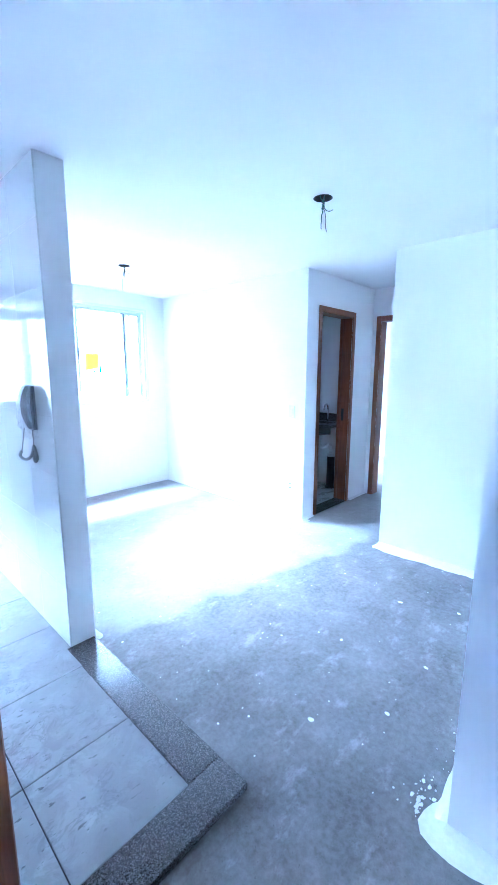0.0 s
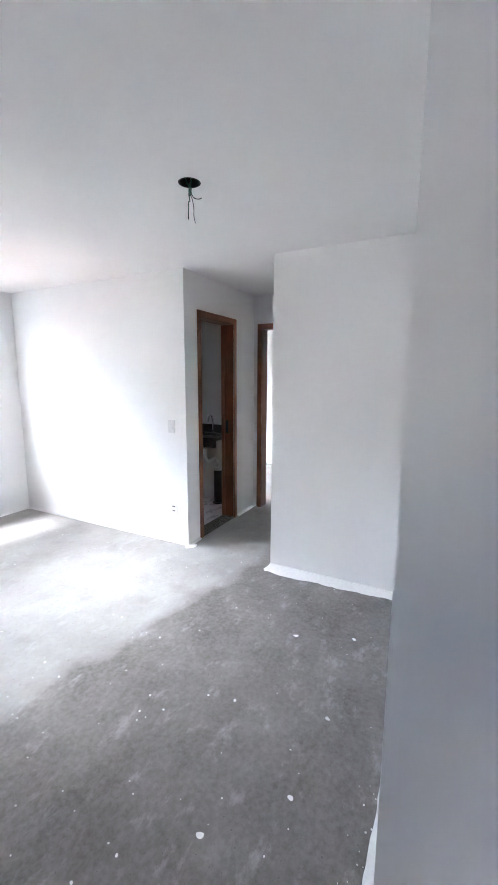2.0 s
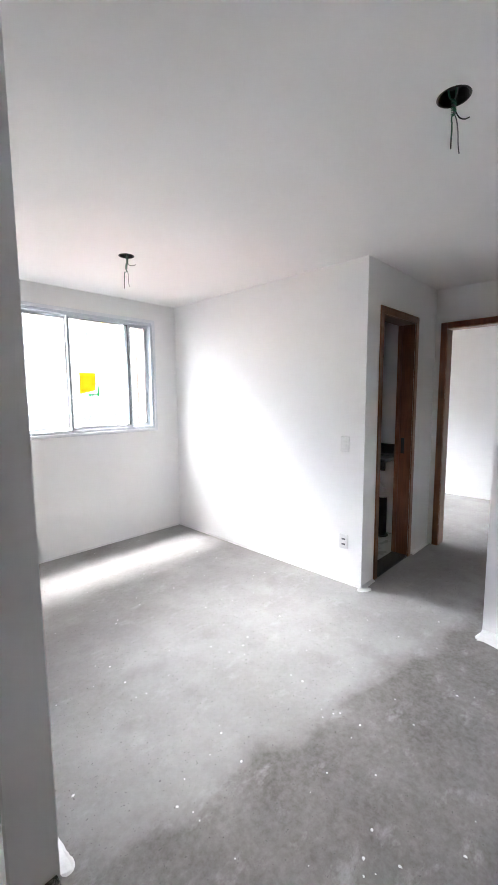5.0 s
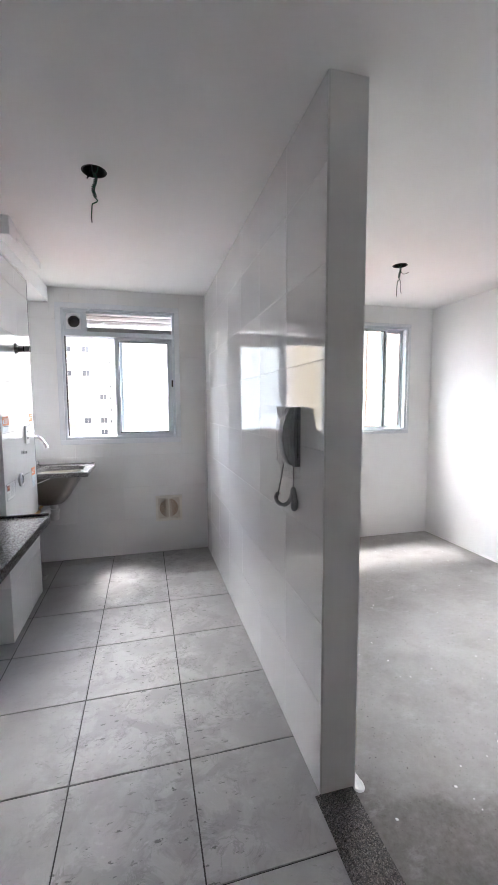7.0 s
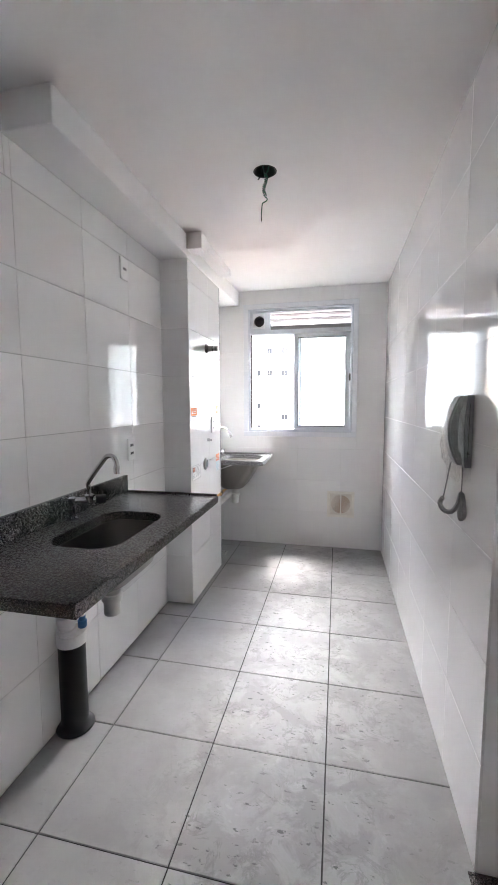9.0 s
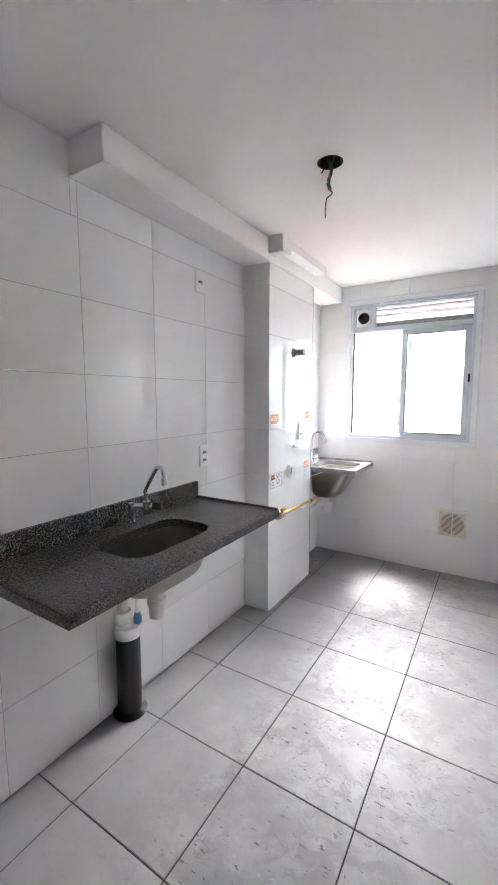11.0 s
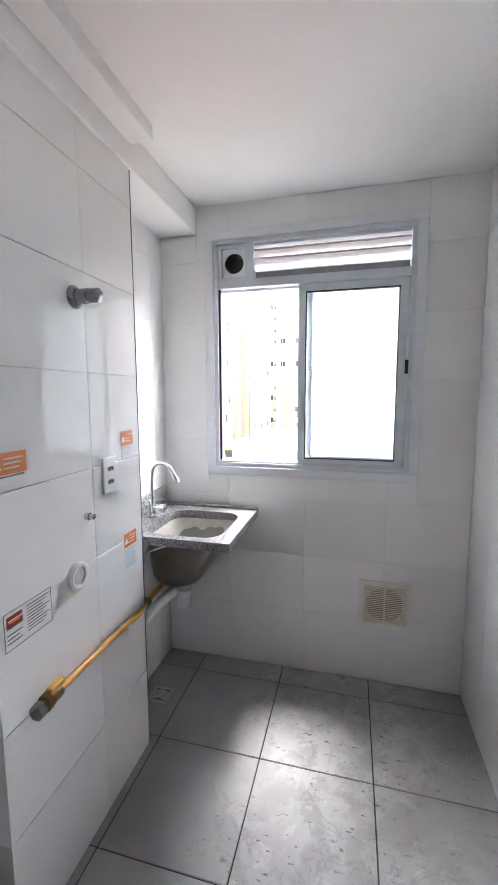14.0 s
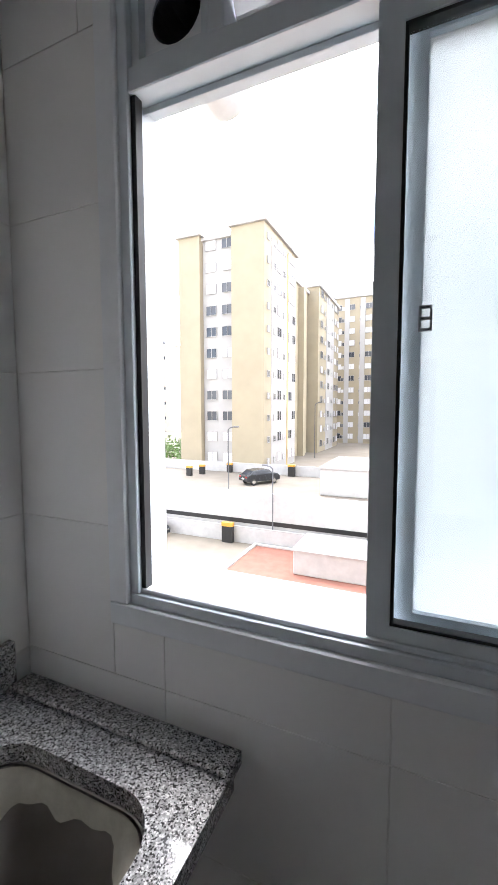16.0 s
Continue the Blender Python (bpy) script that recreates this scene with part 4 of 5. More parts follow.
# ---- sockets, switches ----
def plate(name, label, axis, x, y, z, w, hgt, kind="socket", n=2):
    """A wall plate facing -x, +x or -y at its wall, with its inserts."""
    t = thing(name, (x, y, z), label, "socket" if kind == "socket" else "switch")

    def bx(u0, u1, z0, z1, d0, d1, bev):
        if axis == "+x":
            return box(x + d0, y + u0, z + z0, x + d1, y + u1, z + z1, bev, 2)
        if axis == "-x":
            return box(x - d1, y + u0, z + z0, x - d0, y + u1, z + z1, bev, 2)
        return box(x + u0, y + d0, z + z0, x + u1, y + d1, z + z1, bev, 2)

    part("plate", bx(-w / 2, w / 2, -hgt / 2, hgt / 2, 0.0005, 0.010, 0.004), M_PLASTIC, t)
    if kind == "socket":
        for k in range(n):
            zc = (k - (n - 1) / 2) * hgt * 0.36
            part("insert", bx(-w * 0.22, w * 0.22, zc - hgt * 0.062, zc + hgt * 0.062, 0.0095, 0.0112, 0.0008), M_SOCKET, t)
            for u in (-0.010, 0.0, 0.010):
                part("hole", bx(u - 0.0025, u + 0.0025, zc - 0.0025 + (0.003 if u == 0 else 0), zc + 0.0025 + (0.003 if u == 0 else 0), 0.0112, 0.0122, 0.0), M_DARK, t)
    else:
        part("rocker", bx(-w * 0.2, w * 0.2, -hgt * 0.2, hgt * 0.2, 0.0095, 0.013, 0.001), M_PLASTIC, t)
    return t


TX = XW + 0.001
plate("wall_socket", "white double socket on the tiles above the worktop", "+x", TX, 0.885, 1.125, 0.078, 0.125)
plate("wall_socket", "white single outlet high on the tiled wall", "+x", TX, 0.868, 2.10, 0.078, 0.115, "socket", 1)
plate("wall_socket", "white double socket on the tiled pier", "+x", -1.369, 1.82, 1.216, 0.078, 0.125)
plate("light_switch", "white light switch on the living room wall", "-x", 2.4995, 0.43, 1.085, 0.075, 0.12, "switch")
plate("wall_socket", "white double socket low on the living room wall", "-x", 2.4995, 0.425, 0.31, 0.075, 0.115)
plate("wall_socket", "white socket on the wall opposite the window", "+y", 1.78, -1.7695, 0.36, 0.075, 0.115)

# ---- gas pipe, heater connections and notices on the pier ----
gp = thing("gas_pipe", (-1.35, 1.46, 0.60), "yellow gas pipe with a brass valve along the tiled pier", "gas pipe")
part("pipe", sweep(smooth_path([(-1.347, 1.49, 0.655), (-1.347, 1.75, 0.648), (-1.350, 1.95, 0.634), (-1.378, 2.06, 0.616), (-1.402, 2.20, 0.600), (-1.42, 2.40, 0.592), (-1.43, 2.655, 0.590)], 5), 0.0115, 12), M_YELLOW, gp, "", True)
vl = part("valve", sweep([(-1.347, 1.44, 0.655), (-1.347, 1.505, 0.655)], 0.019, 8), M_BRASS, gp, "dark brass valve")
part("nut", lathe([(0.025, 0), (0.025, 0.022)], (-1.347, 1.445, 0.655), 6, "y"), M_BRASS, vl, "brass nut")
part("end_cap", lathe([(0.022, 0), (0.022, 0.022), (0.013, 0.028)], (-1.347, 1.415, 0.653), 6, "y"), M_DARKCHROME, vl, "dark chrome end cap")
part("lever", box(-1.338, 1.445, 0.686, -1.318, 1.50, 0.706, 0.003, 1), M_YELLOW, vl, "yellow valve lever")
part("stem", sweep([(-1.347, 1.47, 0.655), (-1.330, 1.47, 0.69)], 0.008, 8), M_BRASS, vl)
part("coupling", lathe([(0.018, 0), (0.018, 0.035)], (-1.377, 2.045, 0.617), 6, "y"), M_BRASS, gp, "brass coupling")
for yy in (1.86,):
    part("clip", box(-1.37, yy - 0.012, 0.612, -1.333, yy + 0.012, 0.643, 0.002, 1), M_PVC, gp)

st = thing("heater_valve", (-1.37, 1.70, 1.77), "chrome water connection stub on the tiled pier", "valve")
part("flange", lathe([(0.034, 0), (0.034, 0.004), (0.024, 0.016)], (-1.3685, 1.688, 1.780), 24, "x"), M_DARKCHROME, st, "", True)
part("stub", lathe([(0.022, 0.01), (0.022, 0.05), (0.018, 0.052), (0.021, 0.056), (0.021, 0.085), (0.017, 0.088)], (-1.3685, 1.688, 1.780), 24, "x"), M_DARKCHROME, st, "", True)
rg = thing("pipe_ring", (-1.37, 1.64, 0.91), "white plastic cover ring round a capped pipe", "cover ring")
part("ring", lathe([(0.044, 0), (0.044, 0.012), (0.036, 0.016), (0.028, 0.014), (0.027, 0.006)], (-1.3685, 1.630, 0.937), 28, "x"), M_PLASTIC, rg, "", True)
part("cap", lathe([(0.026, 0.0), (0.026, 0.008), (0.02, 0.010)], (-1.3685, 1.630, 0.937), 24, "x"), M_GREYPLASTIC, rg, "", True)
nb = part("water_stub", lathe([(0.012, 0), (0.012, 0.014), (0.009, 0.016), (0.009, 0.03), (0.006, 0.032)], (-1.3685, 1.69, 1.108), 12, "x"), M_CHROME, None, "", True)
tagged(nb, "small capped chrome water stub on the tiled pier", "pipe stub")


def notice(y0, y1, z0, z1, top, band, ink, label, rows=4):
    x = -1.3688
    t = thing("notice_label", (x, (y0 + y1) / 2, z0), label, "label", "notices on the pier")
    part("paper", box(x, y0, z0, x + 0.0008, y1, z1), M_PAPER, t)
    w, hh = y1 - y0, z1 - z0
    if band:
        part("band", box(x + 0.0009, y0, z1 - hh * top, x + 0.0014, y1, z1), band, t)
        for q in (0.28, 0.50, 0.72):
            part("band_line", box(x + 0.0015, y0 + w * 0.36, z1 - hh * top * q - 0.0022, x + 0.0018, y1 - w * (0.08 + 0.3 * (q - 0.28)), z1 - hh * top * q + 0.0022), M_PAPER, t)
        bm = bmesh.new()
        cy, cz, r = y0 + w * 0.18, z1 - hh * top * 0.55, hh * top * 0.26
        bm.faces.new([bm.verts.new((x + 0.0016, cy + r * a, cz + r * b)) for a, b in ((-1, -0.8), (1, -0.8), (0, 1))])
        part("warning_sign", bm, M_PAPER, t)
    for k in range(rows):
        zc = z0 + hh * (1 - top) * (0.85 - 0.75 * k / max(1, rows - 1))
        part("text_bar", box(x + 0.0009, y0 + w * 0.08, zc - 0.0018, x + 0.0014, y1 - w * (0.08 + 0.12 * (k % 2)), zc + 0.0018), ink, t)
    return t


notice(1.355, 1.465, 1.265, 1.352, 0.62, M_ORANGE, M_INK, "orange and white warning notice on the tiled pier", 1)
notice(1.905, 1.985, 1.262, 1.358, 0.55, M_ORANGE, M_PAPER, "orange warning notice near the edge of the tiled pier", 3)
notice(1.90, 1.985, 0.832, 0.972, 0.38, M_ORANGE, M_TEAL, "orange and pale blue notice above the gas pipe", 7)
nl = notice(1.36, 1.52, 0.855, 0.955, 0.1, None, M_PAPER, "white notice with a dark red heading on the tiled pier", 1)
part("heading", box(-1.3679, 1.368, 0.912, -1.3675, 1.418, 0.944, 0), M_REDINK, nl)
part("heading_bar", box(-1.3674, 1.376, 0.924, -1.3672, 1.410, 0.931, 0), M_ORANGE, nl)
for k in range(9):
    zc = 0.943 - 0.0085 * k
    part("text_bar", box(-1.3679, 1.432, zc - 0.0014, -1.3676, 1.512 - 0.012 * (k % 3), zc + 0.0014), M_INK, nl)
for k in range(3):
    zc = 0.896 - 0.011 * k
    part("text_bar", box(-1.3679, 1.368, zc - 0.0018, -1.3676, 1.415 - 0.010 * (k % 2), zc + 0.0018), M_INK, nl)
part("border", slab_with_holes("x", -1.3679, -1.3676, 1.36, 1.52, 0.855, 0.955, [(1.362, 1.518, 0.857, 0.953)]), M_INK, nl)

# ---- intercom handset ----
ic = thing("intercom", (0.0, 0.25, 1.17), "grey intercom handset in clear film with a coiled cord", "intercom")


def bowed(y0, y1, z0, z1, inner, outer, bev, n=14):
    """A shell between two bowed outlines in x and z, drawn out along y."""
    bm = bmesh.new()
    prof = [(-inner(k / n), z0 + (z1 - z0) * k / n) for k in range(n + 1)] + [(-outer(k / n), z0 + (z1 - z0) * k / n) for k in range(n, -1, -1)]
    a, b = [[bm.verts.new((px, yy, pz)) for px, pz in prof] for yy in (y0, y1)]
    ring_between(bm, a, b)
    ends = [bm.faces.new(a), bm.faces.new(b)]
    bmesh.ops.recalc_face_normals(bm, faces=bm.faces)
    rim = [e for f in ends for e in f.edges]
    bmesh.ops.bevel(bm, geom=rim, offset=bev, segments=2, affect="EDGES")
    return bm


part("base", bowed(0.205, 0.300, 1.172, 1.402, lambda f: 0.001, lambda f: 0.020 + 0.007 * math.sin(math.pi * f), 0.004), M_ICBASE, ic, "", False)
part("handset", bowed(0.211, 0.272, 1.180, 1.400, lambda f: 0.031 + 0.010 * math.sin(math.pi * f) - 0.006 * (abs(2 * f - 1) > 0.7), lambda f: 0.040 + 0.032 * math.sin(math.pi * f) ** 0.8, 0.006), M_ICSHELL, ic, "", False)
part("button", box(-0.017, 0.2035, 1.215, -0.010, 0.2055, 1.225, 0.0), M_DARK, ic)
part("seam", box(-0.0145, 0.2037, 1.20, -0.0130, 0.2055, 1.375, 0.0), M_DARK, ic)
bm = bmesh.new()
rows = []
for k in range(13):
    f = k / 12
    z = 1.130 + 0.272 * f
    w = 0.058 + 0.006 * math.sin(5 * f)
    ring = []
    for q in range(18):
        a = math.pi * q / 17
        wob = 0.004 * math.sin(7 * a + 9 * f) + 0.003 * math.sin(23 * f + 3 * a)
        d = (0.074 if f > 0.2 else 0.055) * math.sin(a) ** 0.7
        ring.append(bm.verts.new((-0.003 - d - wob * math.sin(a), 0.256 + (w + wob) * math.cos(a), z + 0.006 * math.sin(4 * a + f))))
    rows.append(ring)
for a, b in zip(rows, rows[1:]):
    for q in range(17):
        bm.faces.new((a[q], a[q + 1], b[q + 1], b[q]))
fl = part("plastic_film", bm, M_FILM, ic, "crumpled clear plastic film", True)
fl.visible_shadow = False
pts = []
path = smooth_path([(-0.045, 0.275, 1.18), (-0.048, 0.30, 1.11), (-0.050, 0.325, 1.055), (-0.058, 0.335, 1.025), (-0.052, 0.30, 1.008), (-0.036, 0.265, 1.015), (-0.022, 0.25, 1.045), (-0.016, 0.245, 1.08), (-0.012, 0.235, 1.05), (-0.012, 0.225, 1.012), (-0.018, 0.235, 1.0), (-0.016, 0.25, 1.03), (-0.014, 0.25, 1.09), (-0.014, 0.25, 1.18)], 14)
n_path = len(path)
for i in range(n_path - 1):
    d = (path[i + 1] - path[i]).normalized()
    u = d.orthogonal().normalized()
    v = d.cross(u)
    coil = 0.0065 if 30 < i < n_path - 24 else 0.0004
    for k in range(6):
        a = 2 * math.pi * k / 6
        pts.append(path[i].lerp(path[i + 1], k / 6) + coil * (math.cos(a) * u + math.sin(a) * v))
part("cord", sweep(pts, 0.0021, 5), M_GREYCORD_SHADE, ic, "coiled grey cord", True)

# ---- laundry tank ----
TZ = -0.014                             # height of the laundry top against the worktop
lt = thing("laundry_tank", (XW, 2.35, 0.87), "grey granite laundry top with a dusty steel tank", "laundry sink")
TXc, TYc, THX, THY = -1.262, 2.330, 0.178, 0.186
LEAN = -0.075
TANK = ((1.05, 0.0), (1.0, -0.02), (1.0, -0.3), (1.0, -0.6), (0.98, -0.80), (0.93, -0.93), (0.82, -1.0), (0.3, -1.01))
loop = rounded_rect(TXc, TYc, THX, THY, 0.08)
part("granite_top", top_with_cutout(X0, -1.022, 2.100, 2.612, 0.872, 0.907, loop, TXc, TYc), M_GRANLIT, lt)
part("backsplash", box(X0, 2.100, 0.908, X0 + 0.02, 2.612, 1.005, 0.002, 1), M_GRANLIT, lt)
part("rim", box(X0 + 0.021, 2.590, 0.9075, -1.025, 2.611, 0.919, 0.003, 1), M_GRANLIT, lt, "raised granite drip edge")
tb = bowl("bowl", TXc, TYc, 0.873, THX, THY, 0.24, 0.08, M_STEEL, lt, 0.70, "brushed steel tank", 0.0, TANK, 0.62, LEAN)
# dried plaster lining the tank
bm = bmesh.new()


def even_loop(loop, n):
    """n points spread evenly along a closed outline."""
    ends = list(zip(loop, loop[1:] + loop[:1]))
    lens = [math.dist(a, b) for a, b in ends]
    out, k, run = [], 0, 0.0
    for i in range(n):
        s = sum(lens) * i / n
        while k < len(lens) - 1 and run + lens[k] < s:
            run += lens[k]
            k += 1
        f = (s - run) / lens[k] if lens[k] else 0.0
        (ax, ay), (bx, by) = ends[k]
        out.append((ax + (bx - ax) * f, ay + (by - ay) * f))
    return out


grid = []
for q in range(6):
    ring = []
    for k in range(96):
        a = 2 * math.pi * k / 96
        d = 0.02 + (q / 5) * max(0.05, 0.25 + 0.16 * math.sin(a + 5.2) + 0.10 * math.sin(3 * a + 1.0) + 0.05 * math.sin(7 * a) + 0.025 * math.sin(17 * a + 1))
        loop = even_loop(rounded_rect(TXc + LEAN * d, TYc, THX * (1 - 0.38 * d) - 0.004, THY * (1 - 0.30 * d) - 0.004, 0.077, 6), 96)
        ring.append(bm.verts.new((loop[k][0], loop[k][1], 0.873 - 0.24 * d)))
    grid.append(ring)
for a, b in zip(grid, grid[1:]):
    ring_between(bm, a, b)
part("plaster_residue", bm, M_STEELDUST, tb, "dried cream plaster residue", True)
part("strainer", lathe([(0.04, 0), (0.04, 0.004), (0.028, 0.005), (0.026, 0.002)], (TXc + LEAN, TYc, 0.6335)), M_CHROME, tb, "", True)
part("wall_joint", box(X0, 2.6125, 0.874, -1.030, YK - 0.0005, 0.900), M_GRANLIT, lt, "speckled granite strip against the wall")
part("support_rod", sweep([(-1.53, 2.12, 0.775), (-1.30, 2.125, 0.868)], 0.004, 8), M_PVC, lt, "thin pale support rod")
tt = thing("laundry_tap", (-1.497, 2.36, 0.907), "chrome gooseneck tap on the laundry top", "tap")
part("base", lathe([(0.024, 0), (0.024, 0.006), (0.017, 0.012), (0.016, 0.085), (0.012, 0.09)], (-1.497, 2.36, 0.9075)), M_CHROME, tt, "", True)
part("spout", sweep(smooth_path([(-1.497, 2.36, 0.99), (-1.497, 2.36, 1.10), (-1.485, 2.36, 1.155), (-1.45, 2.36, 1.18), (-1.405, 2.362, 1.165), (-1.375, 2.364, 1.115)], 6), 0.0095, 12), M_CHROME, tt, "", True)
part("aerator", sweep([(-1.378, 2.364, 1.122), (-1.362, 2.365, 1.085)], 0.0125, 12), M_CHROME, tt, "", True)
part("knob", lathe([(0.013, 0), (0.013, 0.03), (0.022, 0.034), (0.022, 0.055), (0.018, 0.058)], (-1.485, 2.36, 0.955), 14, "x"), M_CHROME, tt, "", True)
td = thing("laundry_waste", (-1.26, 2.345, 0.50), "white plastic waste pipe below the laundry tank", "waste pipe")
part("trap", lathe([(0.030, 0), (0.034, 0.006), (0.034, 0.06), (0.040, 0.064), (0.040, 0.09), (0.03, 0.094), (0.03, 0.14)], (-1.318, 2.315, 0.492)), M_PVC, td, "", True)
part("pipe", sweep(smooth_path([(-1.318, 2.315, 0.565), (-1.355, 2.30, 0.568), (-1.385, 2.26, 0.555), (-1.415, 2.18, 0.528), (-1.45, 2.10, 0.496), (-1.50, 2.06, 0.47), (-1.558, 2.05, 0.46)], 5), 0.025, 14), M_PVC, td, "", True)
part("hose", sweep(smooth_path([(-1.497, 2.36, 0.87), (-1.50, 2.30, 0.74), (-1.52, 2.22, 0.64), (-1.555, 2.18, 0.60)], 5), 0.007, 8), M_GREYPLASTIC, td, "grey flexible hose", True)
for ob in (lt, tt, td):
    ob.location.z += TZ

# ---- vent grille and floor drain ----
vg = thing("vent_grille", (-0.373, YK, 0.30), "square cream plastic wall vent with fine slats", "vent")
part("frame", slab_with_holes("y", YK - 0.012, YK - 0.0005, -0.498, -0.248, 0.302, 0.548, [(-0.475, -0.271, 0.325, 0.525)]), M_VENT, vg)
part("backing", box(-0.476, YK - 0.002, 0.324, -0.270, YK - 0.0008, 0.526), M_VENTBACK, vg, "beige recess")
part("duct_end", lathe([(0.088, 0), (0.088, -0.0008), (0.06, -0.001)], (-0.373, YK - 0.0022, 0.425), 28, "y"), M_VENTDARK, vg, "brown round duct end behind the slats")
for k in range(20):
    z = 0.328 + 0.0099 * k
    part("slat", box(-0.476, YK - 0.0075, z, -0.270, YK - 0.0045, z + 0.0036), M_VENT, vg)
part("bar", box(-0.377, YK - 0.0115, 0.325, -0.369, YK - 0.0035, 0.525), M_VENT, vg)
fd = thing("floor_drain", (-1.445, 2.295, 0.0), "square white slotted floor drain in the tiles", "floor drain")
part("frame", slab_with_holes("z", 0.0005, 0.004, -1.495, -1.395, 2.245, 2.345, [(-1.482, -1.408, 2.258, 2.332)]), M_DRAIN, fd)
part("backing", box(-1.483, 2.257, 0.0005, -1.407, 2.333, 0.0012), M_DARK, fd)
for k in range(-6, 10):
    bm = bmesh.new()
    pts = []
    for q in range(9):
        x = -1.482 + 0.074 * q / 8
        y = 2.262 + 0.0085 * k + 0.0085 * 5 * q / 8 + 0.0035 * math.sin(q * 1.57)
        if 2.2585 < y < 2.3275:
            pts.append((x, y))
    if len(pts) < 2:
        continue
    lo = [[bm.verts.new((x, y + dy, z)) for x, y in pts] for dy, z in ((0, 0.0013), (0, 0.0035), (0.0045, 0.0035), (0.0045, 0.0013))]
    for a, b in ((0, 1), (1, 2), (2, 3)):
        for q in range(len(pts) - 1):
            bm.faces.new((lo[a][q], lo[a][q + 1], lo[b][q + 1], lo[b][q]))
    part("slat", bm, M_DRAIN, fd)


# ---- outside: car park and apartment blocks ----
GZ, DZ = -11.0, -6.2
structure("ground", slab_with_holes("z", GZ - 0.5, GZ, -900, 900, 2.86, 1500, []), M_GROUND, "pale paved ground below the building")
deck = structure("pavement_deck", box(-60, 36.2, GZ, 40, 47.2, DZ), M_PARAPET, "raised white-walled parking deck")
structure("pavement_deck_top", box(-60, 36.5, DZ, 40, 47.0, DZ + 0.02), M_GROUND, "pale paved parking deck surface")
structure("wall_parapet_back", box(-60, 46.6, DZ + 0.02, -2, 46.85, DZ + 1.2), M_PARAPET, "low white parapet behind the parking deck")
structure("wall_parapet_front", box(-60, 35.7, GZ, 40, 35.9, GZ + 1.55), M_PARAPET, "low white parapet in front of the deck")
# solid black strip on the deck wall paints the darkness of a gap
structure("wall_slot", box(-60, 36.15, GZ + 1.8, 40, 36.195, GZ + 2.2), M_DARK, "black strip standing in for the shaded slot under the parking deck")
structure("ground_bank", box(-120, 47.3, GZ, 60, 140, DZ - 0.05), M_GROUND, "raised ground under the apartment blocks")
slab = part("planter_slab", box(-14.6, 17.0, GZ, 4.0, 35.2, GZ + 0.10), M_TERRA)
tagged(slab, "flat bed of red earth with a white kerb", "planter", kind="structure")
part("kerb", box(-14.95, 17.0, GZ, -14.62, 35.5, GZ + 0.25, 0.03, 1), M_PARAPET, slab)
part("kerb", box(-14.6, 35.22, GZ, 4.0, 35.5, GZ + 0.25, 0.03, 1), M_PARAPET, slab)
tank = thing("roof_box", (-5.5, 32, GZ), "low white concrete service box on the red bed", "service box")
part("body", box(-9.6, 30.4, GZ + 0.1, 0.5, 34.6, GZ + 1.9, 0.05, 1), M_PARAPET, tank)
part("lid", box(-9.7, 30.3, GZ + 1.9, 0.6, 34.7, GZ + 2.05, 0.03, 1), M_PARAPET, tank)
white_block = part("garage_block", box(-9.3, 37.4, DZ + 0.02, 6.0, 46.0, DZ + 2.4, 0.05, 1), M_PARAPET)
tagged(white_block, "low white flat-roofed building on the parking deck", "garage")
part("roof_edge", box(-9.4, 37.3, DZ + 2.4, 6.2, 46.1, DZ + 2.6, 0.03, 1), M_PARAPET, white_block)


def win_mesh(w, h):
    bm = slab_with_holes("y", -0.06, 0.05, -w / 2, w / 2, 0, h, [(-w / 2 + 0.06, -0.03, 0.06, h - 0.06), (0.03, w / 2 - 0.06, 0.06, h - 0.06)])
    me = bpy.data.meshes.new("window")
    bmesh.ops.recalc_face_normals(bm, faces=bm.faces)
    bm.to_mesh(me)
    bm.free()
    me.materials.append(M_WHITEF)
    return me


def pane_mesh(w, h, mt):
    bm = box(-w / 2 + 0.03, -0.015, 0.03, w / 2 - 0.03, 0.015, h - 0.03)
    me = bpy.data.meshes.new("pane")
    bm.to_mesh(me)
    bm.free()
    me.materials.append(mt)
    return me


W_BIG, W_SMALL = win_mesh(1.5, 1.25), win_mesh(0.7, 0.8)
P_BIG = [pane_mesh(1.5, 1.25, m) for m in (M_WINDARK, M_WINPALE)]
P_SMALL = [pane_mesh(0.7, 0.8, m) for m in (M_WINDARK, M_WINPALE)]
rnd_o = random.Random(77)


def windows_on(parent, face, plane, us, z0, storeys, small=(), storey=2.7, dark=0.45):
    """Columns of windows on a face of a block that looks to -y or +x."""
    for u in us:
        for s in range(storeys):
            sm_ = u in small
            w = new("window", W_SMALL if sm_ else W_BIG)
            w.parent = parent
            loc = Vector((u, plane - 0.03, z0 + 1.0 + storey * s)) if face == "-y" else Vector((plane + 0.03, u, z0 + 1.0 + storey * s))
            w.location = loc - base_of(parent)
            w.rotation_euler = (0, 0, 0 if face == "-y" else radians(90))
            p = new("pane", (P_SMALL if sm_ else P_BIG)[0 if rnd_o.random() < dark else 1])
            p.parent = w


